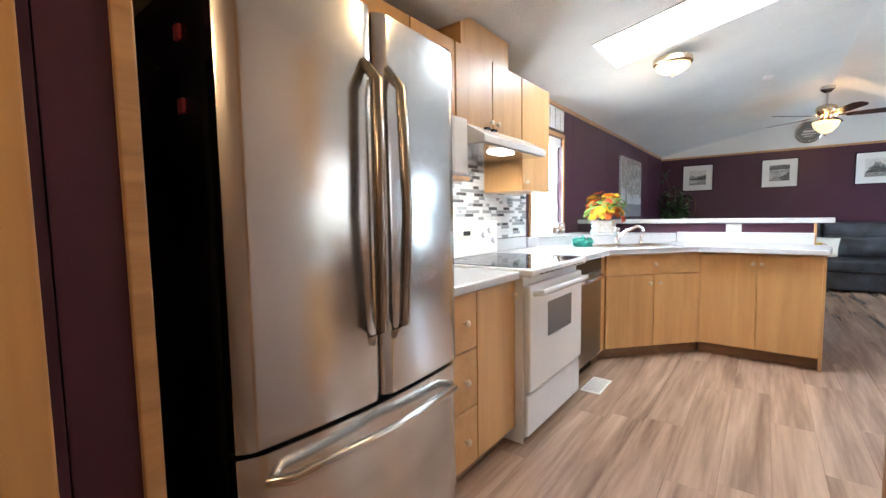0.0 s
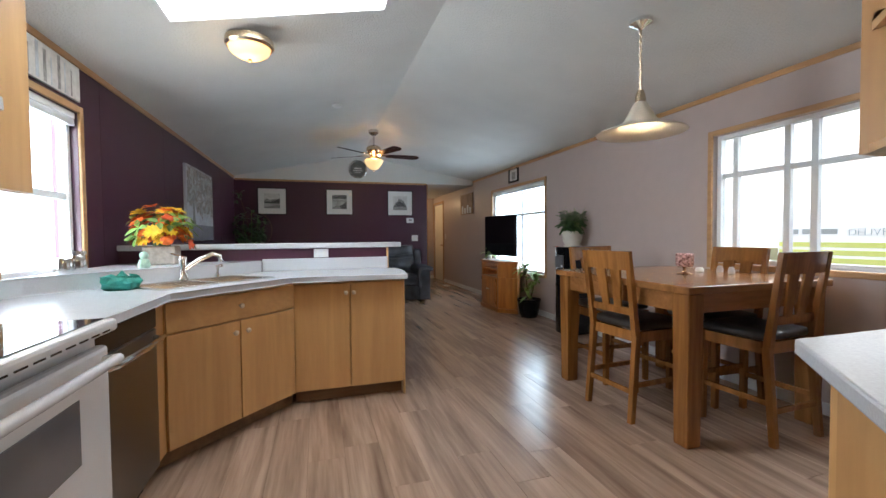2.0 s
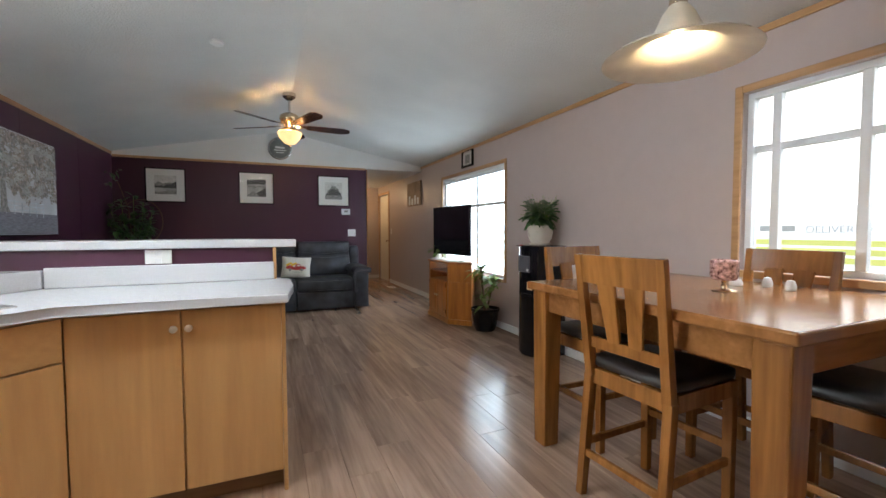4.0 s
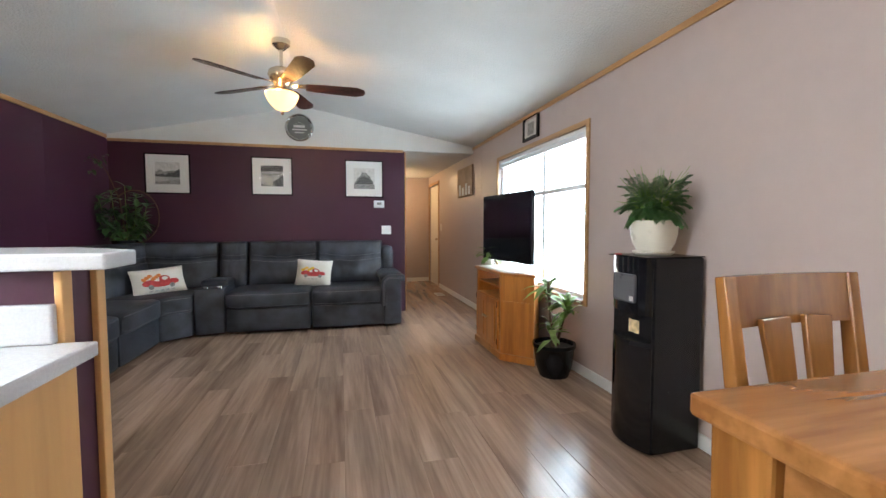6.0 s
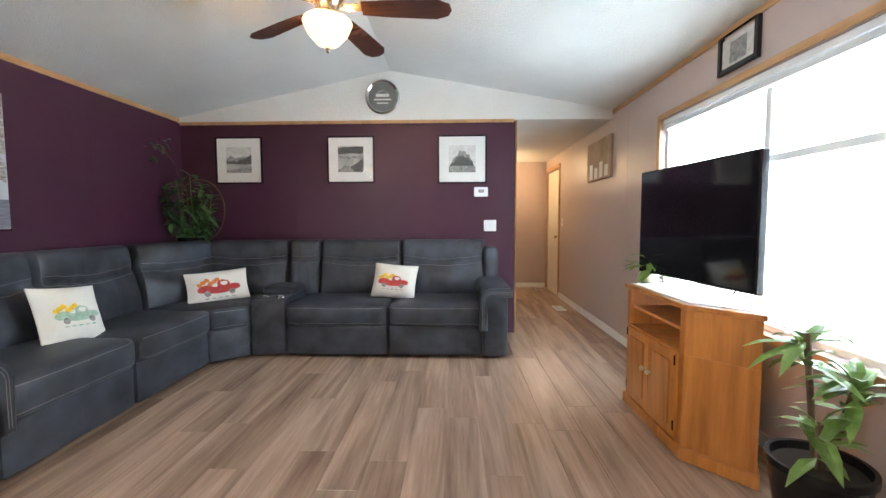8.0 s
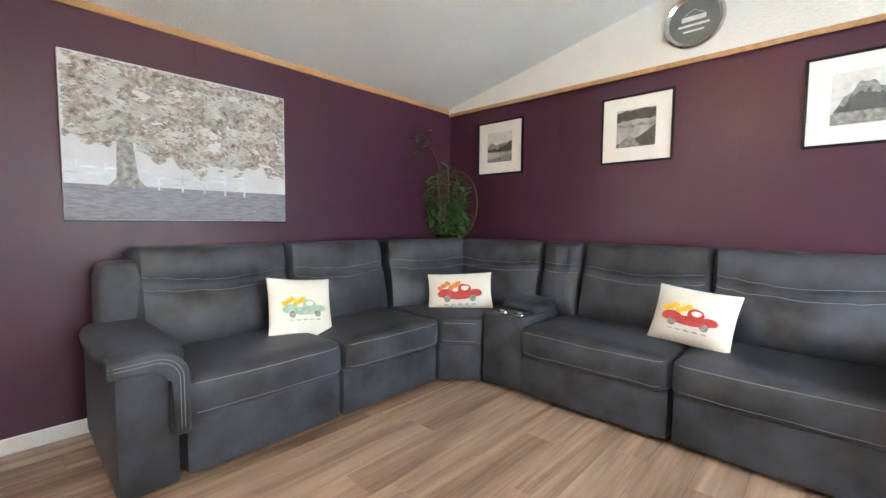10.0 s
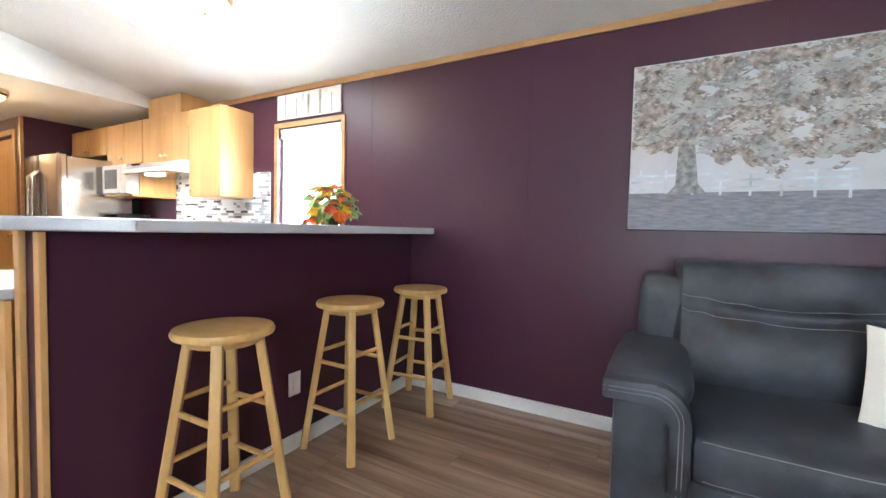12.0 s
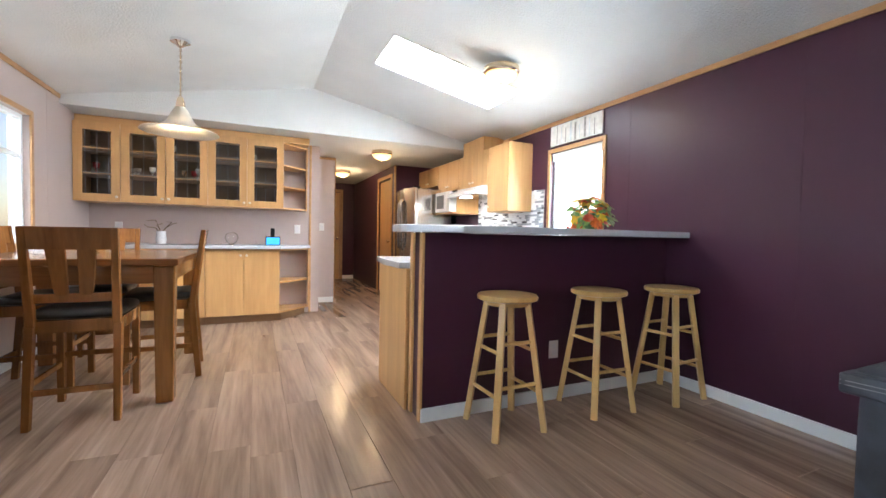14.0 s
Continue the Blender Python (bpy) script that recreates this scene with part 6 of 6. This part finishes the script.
for a, b in ((7.17, 7.46), (7.465, 7.755)):
    dpt = part("door", bx(2.702, 2.719, a, b, 0.09, 0.53, 0.003), PINE, ts)
    part("panel", bx(2.694, 2.7015, a + 0.05, b - 0.05, 0.14, 0.48, 0.006), PINE, dpt)
    knob(dpt, (2.702, b - 0.03 if a < 7.3 else a + 0.03, 0.34), (-1, 0, 0))
    for z in (0.13, 0.47):
        part("hinge", bx(2.698, 2.7015, a + 0.002 if a < 7.3 else b - 0.012, a + 0.012 if a < 7.3 else b - 0.002, z, z + 0.05), BLACK, dpt)
tr = thing("table_runner", "white lace runner on the television cabinet", "cloth")
part("cloth", prism(bmesh.new(), [(2.74, 7.79), (2.74, 7.14), (2.92, 6.95), (3.15, 7.31), (3.16, 7.79)], 0.793, 0.797), LINEN, tr)
tv = thing("television", "flat black television on a wire stand", "television", (2.93, 7.38, 0.798), 80)
part("panel", bx(-0.47, 0.47, -0.02, 0.02, 0.07, 0.715, 0.006), BLACK, tv)
part("screen", bx(-0.458, 0.458, -0.0225, -0.0205, 0.085, 0.703), BLACKG, tv, "switched-off glossy screen")
for s in (-1, 1):
    part("foot", tb([(s * 0.34, 0, 0.075), (s * 0.37, -0.09, 0.004), (s * 0.37, 0.09, 0.004), (s * 0.34, 0, 0.075)], 0.005, 6), CHROME, tv)
tv.rotation_mode = "XYZ"
tv.matrix_world = pose(2.88, 7.40, 0.798, 0, 0, -84)


def pot_plant(name, label, at, pr, ph, material, leaves, potlabel):
    ob = thing(name, label, "plant", at)
    k = 0.0 if material == BLACK else 0.07
    part("pot", lt([(0, 0), (pr * 0.66, 0), (pr * (0.80 + k * 0.6), ph * 0.25), (pr * (0.88 + k * 0.8), ph * 0.55), (pr * (0.94 + k * 0.3), ph * 0.86), (pr, ph * 0.9), (pr, ph), (pr * 0.9, ph), (pr * 0.86, ph * 0.88), (0, ph * 0.86)], seg=32), material, ob, potlabel, True)
    part("soil", lt([(0, ph * 0.89), (pr * 0.86, ph * 0.88), (0, ph * 0.875)], seg=20), mat("potting_soil", (0.03, 0.02, 0.014), 0.95, var=0.4, scale=60, bump=0.5), ob)
    leaves(ob)
    return ob


def dracaena(ob):
    rng = random.Random(21)
    bm, st_ = bmesh.new(), bmesh.new()
    for dx, dy, h, n in ((-0.02, 0.03, 0.76, 30), (0.05, -0.03, 0.60, 26), (-0.03, -0.03, 0.44, 20)):
        top = Vector((dx * 1.6, dy * 1.6, h))
        tube(st_, [(dx * 0.3, dy * 0.3, 0.22), top], 0.012, 7)
        for i in range(n):
            a, e = rng.uniform(0, 6.28), rng.uniform(-0.2, 1.1)
            ln = rng.uniform(0.14, 0.23)
            p = top - Vector((0, 0, rng.uniform(0, 0.14)))
            leaf(bm, p, p + Vector((math.cos(a) * math.cos(e), math.sin(a) * math.cos(e), math.sin(e))) * ln, 0.052, 0.4)
    part("stem", st_, BARK, ob)
    part("foliage", bm, LEAFL, ob)


pot_plant("floor_plant", "leafy green plant in a black pot beside the tv stand", (3.0, 6.68, 0), 0.17, 0.27, BLACK, dracaena, "black plastic pot")


def fern_tree(ob):
    rng = random.Random(5)
    bm, st_ = bmesh.new(), bmesh.new()
    for i in range(84):
        a = rng.uniform(0, 6.28)
        rr = 0.20 * math.sqrt(rng.random()) + 0.02
        hh = rng.uniform(0.25, 0.53) - rr * 0.35
        p0 = Vector((0.03 * math.cos(a), 0.03 * math.sin(a), 0.15))
        p2 = Vector((rr * math.cos(a) * 0.8, rr * math.sin(a), hh))
        p1 = p0.lerp(p2, 0.45) + Vector((0, 0, 0.05))
        tube(st_, [p0, p1, p2], 0.0028, 5, 0.0012)
        d = (p2 - p1).normalized()
        side = d.cross(Vector((0, 0, 1))).normalized()
        for k in range(12):
            c = p1.lerp(p2, k / 11.0) - Vector((0, 0, 0.045 * (k / 11) ** 2))
            ln = (0.052 - 0.03 * k / 11) * rng.uniform(0.8, 1.15)
            for s in (-1, 1):
                leaf(bm, c, c + side * s * ln + d * ln * 0.6 - Vector((0, 0, 0.012)), 0.017, 0.3)
    part("stem", st_, LEAFL, ob)
    part("foliage", bm, LEAF, ob)


wcx, wcy = 3.0, 5.62
pot_plant("shelf_plant", "feathery green plant in a cream bowl on the water cooler", (wcx + 0.02, wcy + 0.02, 1.068), 0.125, 0.165, CERAMIC, fern_tree, "cream glazed bowl")
sa = thing("plant_saucer", "cream saucer under the plant bowl", "saucer", (wcx + 0.02, wcy + 0.02, 1.047))
part("dish", lt([(0, 0), (0.09, 0), (0.105, 0.012), (0.105, 0.02), (0.09, 0.02), (0, 0.019)]), CERAMIC, sa, "", True)

wc_ = thing("water_cooler", "black bottom-loading water cooler against the taupe wall", "water cooler", (wcx, wcy, 0))
part("cabinet", bx(-0.12, 0.19, -0.155, 0.155, 0.01, 1.04, 0.012), BLACK, wc_)
part("top_cap", bx(-0.16, 0.19, -0.158, 0.158, 1.0405, 1.046, 0.002), BLACK, wc_)


def curved_front(z0, z1, depth):
    pts = [(-0.121, -0.155)] + [(-0.125 - depth * (1 - (y / 0.155) ** 2), y) for y in [(-0.155 + 0.31 * i / 12) for i in range(13)]] + [(-0.121, 0.155)]
    return prism(bmesh.new(), pts, z0, z1)


part("lower_door", curved_front(0.02, 0.575, 0.045), BLACKG, wc_, "glossy curved lower door", True)
part("upper_front", curved_front(0.74, 1.038, 0.045), BLACKG, wc_, "glossy curved upper front", True)
part("recess", bx(-0.124, -0.121, -0.15, 0.15, 0.58, 0.735), BLACK, wc_)
part("drip_tray", curved_front(0.576, 0.60, 0.06), BLACK, wc_, "", True)
part("tap_panel", bx(-0.178, -0.168, -0.085, 0.085, 0.80, 0.95, 0.012), mat("grey_tap_panel", (0.10, 0.10, 0.11), 0.3), wc_)
for y in (-0.05, 0.05):
    part("tap", lt([(0, 0), (0.012, 0), (0.014, 0.03), (0, 0.03)], (-0.15, y, 0.71), 12), BLACK, wc_)
part("sticker", bx(-0.126, -0.1245, -0.06, 0.02, 0.63, 0.70), mat("orange_white_sticker", (0.75, 0.55, 0.30), 0.5, var=0.4, scale=30), wc_, "white and orange sticker")
part("sticker", bx(-0.1795, -0.1785, -0.075, -0.045, 0.81, 0.835), PAPER, wc_, "white sticker")
part("red_button", bx(-0.165, -0.145, 0.06, 0.10, 1.0465, 1.053, 0.002), RED, wc_)

# trailing plant beside the television
vp = thing("trailing_plant", "trailing houseplant at the television's foot", "plant", (2.86, 7.80, 0.798))
part("pot", lt([(0, 0), (0.04, 0), (0.05, 0.07), (0, 0.065)], seg=18), CERAMIC, vp, "", True)
rng = random.Random(31)
bm = bmesh.new()
for i in range(16):
    a = rng.uniform(1.6, 5.2)
    p = Vector((0.05 * math.cos(a), 0.05 * math.sin(a), 0.07 + rng.uniform(0, 0.1)))
    leaf(bm, p, p + Vector((0.13 * math.cos(a), 0.10 * math.sin(a), rng.uniform(-0.05, 0.08))), 0.045, 0.3)
part("foliage", bm, LEAFL, vp)

# corner plant behind the sofa
cp = thing("corner_plant", "tall climbing houseplant on a stand behind the sofa corner", "plant", (-1.05, 9.19, 0))
part("stand", lt([(0, 0.006), (0.13, 0.006), (0.12, 0.03), (0.03, 0.05), (0.03, 0.80), (0.13, 0.83), (0.13, 0.85), (0, 0.85)], seg=20), BARK, cp, "", True)
part("pot", lt([(0, 0.851), (0.10, 0.851), (0.14, 1.05), (0.13, 1.05), (0.11, 1.0), (0, 1.0)], seg=24), BLACK, cp, "", True)
hp = [(0.30 * math.cos(a) * 0.8 + 0.12, -0.05, 1.32 + 0.30 * math.sin(a)) for a in [i * math.pi / 16 - 1.57 for i in range(27)]]
part("hoop", tb(hp, 0.006, 6), BARK, cp, "bent vine hoop")
part("stem", tb([(0, 0, 1.0), (-0.03, -0.04, 1.5), (-0.10, -0.12, 1.8), (-0.16, -0.25, 1.98)], 0.008, 6, 0.004), BARK, cp)
rng = random.Random(14)
vines = ((-0.22, 0.52), (-0.10, 0.62), (0.04, 0.66), (0.15, 0.58), (0.25, 0.46), (-0.24, 0.32), (0.22, 0.28))
for x, h in vines:
    part("stem", tb([(x * 0.3, 0, 1.0), (x * 0.8, -0.05, 1.0 + h * 0.5), (x, -0.08, 1.0 + h)], 0.005, 6, 0.003), LEAFL, cp)
for nm, material, n in (("leaves", LEAFD, 150), ("young_leaves", LEAF, 110)):
    bm = bmesh.new()
    for i in range(n):
        x, h = rng.choice(vines)
        k = rng.random() ** 0.8
        a, e = rng.uniform(0, 6.28), rng.uniform(-0.8, 0.9)
        p = Vector((x * (0.3 + 0.7 * k) + rng.uniform(-0.03, 0.03), -0.08 * k, 1.02 + h * k))
        q = p + Vector((math.cos(a) * math.cos(e), 0.7 * math.sin(a) * math.cos(e), math.sin(e))) * rng.uniform(0.08, 0.15)
        q.y = min(q.y, 0.25)
        q.x = max(q.x, -0.26)
        leaf(bm, p, q, rng.uniform(0.05, 0.075), 0.25)
    if nm == "young_leaves":
        for i in range(16):
            p = Vector((-0.15, -0.24, 1.93)) + Vector((rng.uniform(-0.05, 0.08), rng.uniform(-0.12, 0.1), rng.uniform(-0.14, 0.08)))
            leaf(bm, p, p + Vector((rng.uniform(-0.04, 0.06), rng.uniform(-0.07, 0.07), rng.uniform(-0.08, 0.03))), 0.04, 0.2)
    part(nm, bm, material, cp)

# ceiling fan
fn = thing("ceiling_fan", "five-blade ceiling fan with a lit glass bowl", "ceiling fan", (0.885, 7.44, -0.05))
zt = roof(0.87)
part("canopy", lt([(0, 0.0), (0.075, 0.0), (0.072, -0.04), (0.03, -0.075), (0, -0.076)], (0, 0, zt + 0.044)), STEEL, fn, "", True)
part("downrod", tb([(0, 0, zt - 0.03), (0, 0, 2.56)], 0.014, 10), STEEL, fn)
part("motor", lt([(0, 2.575), (0.06, 2.57), (0.10, 2.545), (0.11, 2.51), (0.09, 2.465), (0.065, 2.44), (0.06, 2.40), (0, 2.40)], seg=30), BRASS, fn, "bronze-nickel motor housing", True)
part("light_collar", lt([(0, 2.40), (0.085, 2.395), (0.09, 2.37), (0, 2.37)], seg=26), BRASS, fn, "", True)
part("light_bowl", lt([(0.125, 2.362), (0.135, 2.35), (0.11, 2.29), (0.06, 2.235), (0.0, 2.215)], seg=30), FROST, fn, "lit frosted glass bowl", True)
part("finial", lt([(0, 2.216), (0.014, 2.213), (0.01, 2.19), (0, 2.185)], seg=12), BRASS, fn, "", True)
for k in range(5):
    a = radians(4 + 72 * k)
    m = pose(0, 0, 2.43, 0, 0, math.degrees(a)) @ pose(0, 0, 0, -12)
    bm = bmesh.new()
    pts = [(0.19, -0.05), (0.34, -0.064), (0.61, -0.074), (0.675, -0.045), (0.69, 0.0), (0.675, 0.045), (0.61, 0.074), (0.34, 0.064), (0.19, 0.05)]
    prism(bm, pts, -0.003, 0.003)
    bmesh.ops.transform(bm, matrix=m, verts=bm.verts)
    bl_ = part("blade", bm, DARKW, fn, "dark espresso blade")
    bm = bmesh.new()
    prism(bm, [(0.08, -0.018), (0.16, -0.03), (0.25, -0.03), (0.25, 0.03), (0.16, 0.03), (0.08, 0.018)], 0.004, 0.009)
    bmesh.ops.transform(bm, matrix=m, verts=bm.verts)
    part("blade_iron", bm, BRASS, bl_)
for deg in (186, 262, 40):
    an = radians(deg)
    bulb("fan_lamp", (0.885 + 0.128 * math.cos(an), 7.44 + 0.128 * math.sin(an), 2.325), 5.5, (1.0, 0.56, 0.20), 0.012)

sm = thing("smoke_alarm", "small round white ceiling alarm", "alarm", (0.30, 6.0, roof(0.30) - 0.004))
part("case", lt([(0, 0), (0.05, 0), (0.048, -0.02), (0.03, -0.03), (0, -0.031)], seg=24), WHITE, sm, "", True)

# floor: laminate planks -----------------------------------------------------------------
fl = structure("floor", bx(L - 0.1, R + 0.1, HALL_END - 0.1, NORTH_END + 0.1, -0.06, -0.003), TOE, "grey-brown wood laminate plank floor")
PW, PL = 0.192, 1.26


def plank_mesh(w, ln):
    bm = bmesh.new()
    g, c = 0.0006, 0.0009
    lo = [bm.verts.new((x, y, -0.003)) for x, y in ((g, g), (w - g, g), (w - g, ln - g), (g, ln - g))]
    mid = [bm.verts.new((v.co.x, v.co.y, 0.0028)) for v in lo]
    hi = [bm.verts.new((x, y, 0.004)) for x, y in ((g + c, g + c), (w - g - c, g + c), (w - g - c, ln - g - c), (g + c, ln - g - c))]
    bm.faces.new(hi)
    for a, b in ((lo, mid), (mid, hi)):
        for i in range(4):
            bm.faces.new((a[i], a[(i + 1) % 4], b[(i + 1) % 4], b[i]))
    me = bpy.data.meshes.new("plank")
    bm.to_mesh(me)
    bm.free()
    me.materials.append(FLOORW)
    return me


meshes = {}
rng = random.Random(17)
ncol = int(math.ceil((R - L) / PW))
for i in range(ncol):
    x = L + i * PW
    w = min(PW, R - x)
    y = HALL_END - rng.random() * PL
    while y < NORTH_END:
        y0, y1 = max(HALL_END, y), min(NORTH_END, y + PL)
        y += PL
        if y1 - y0 < 0.02:
            continue
        if y1 < 0.6 and not (-0.8 < x < 0.6):
            continue
        key = (round(w, 3), round(y1 - y0, 3))
        if key not in meshes:
            meshes[key] = plank_mesh(*key)
        ob = new("plank", meshes[key])
        ob.location = (x, y0, 0)
        ob.parent = fl
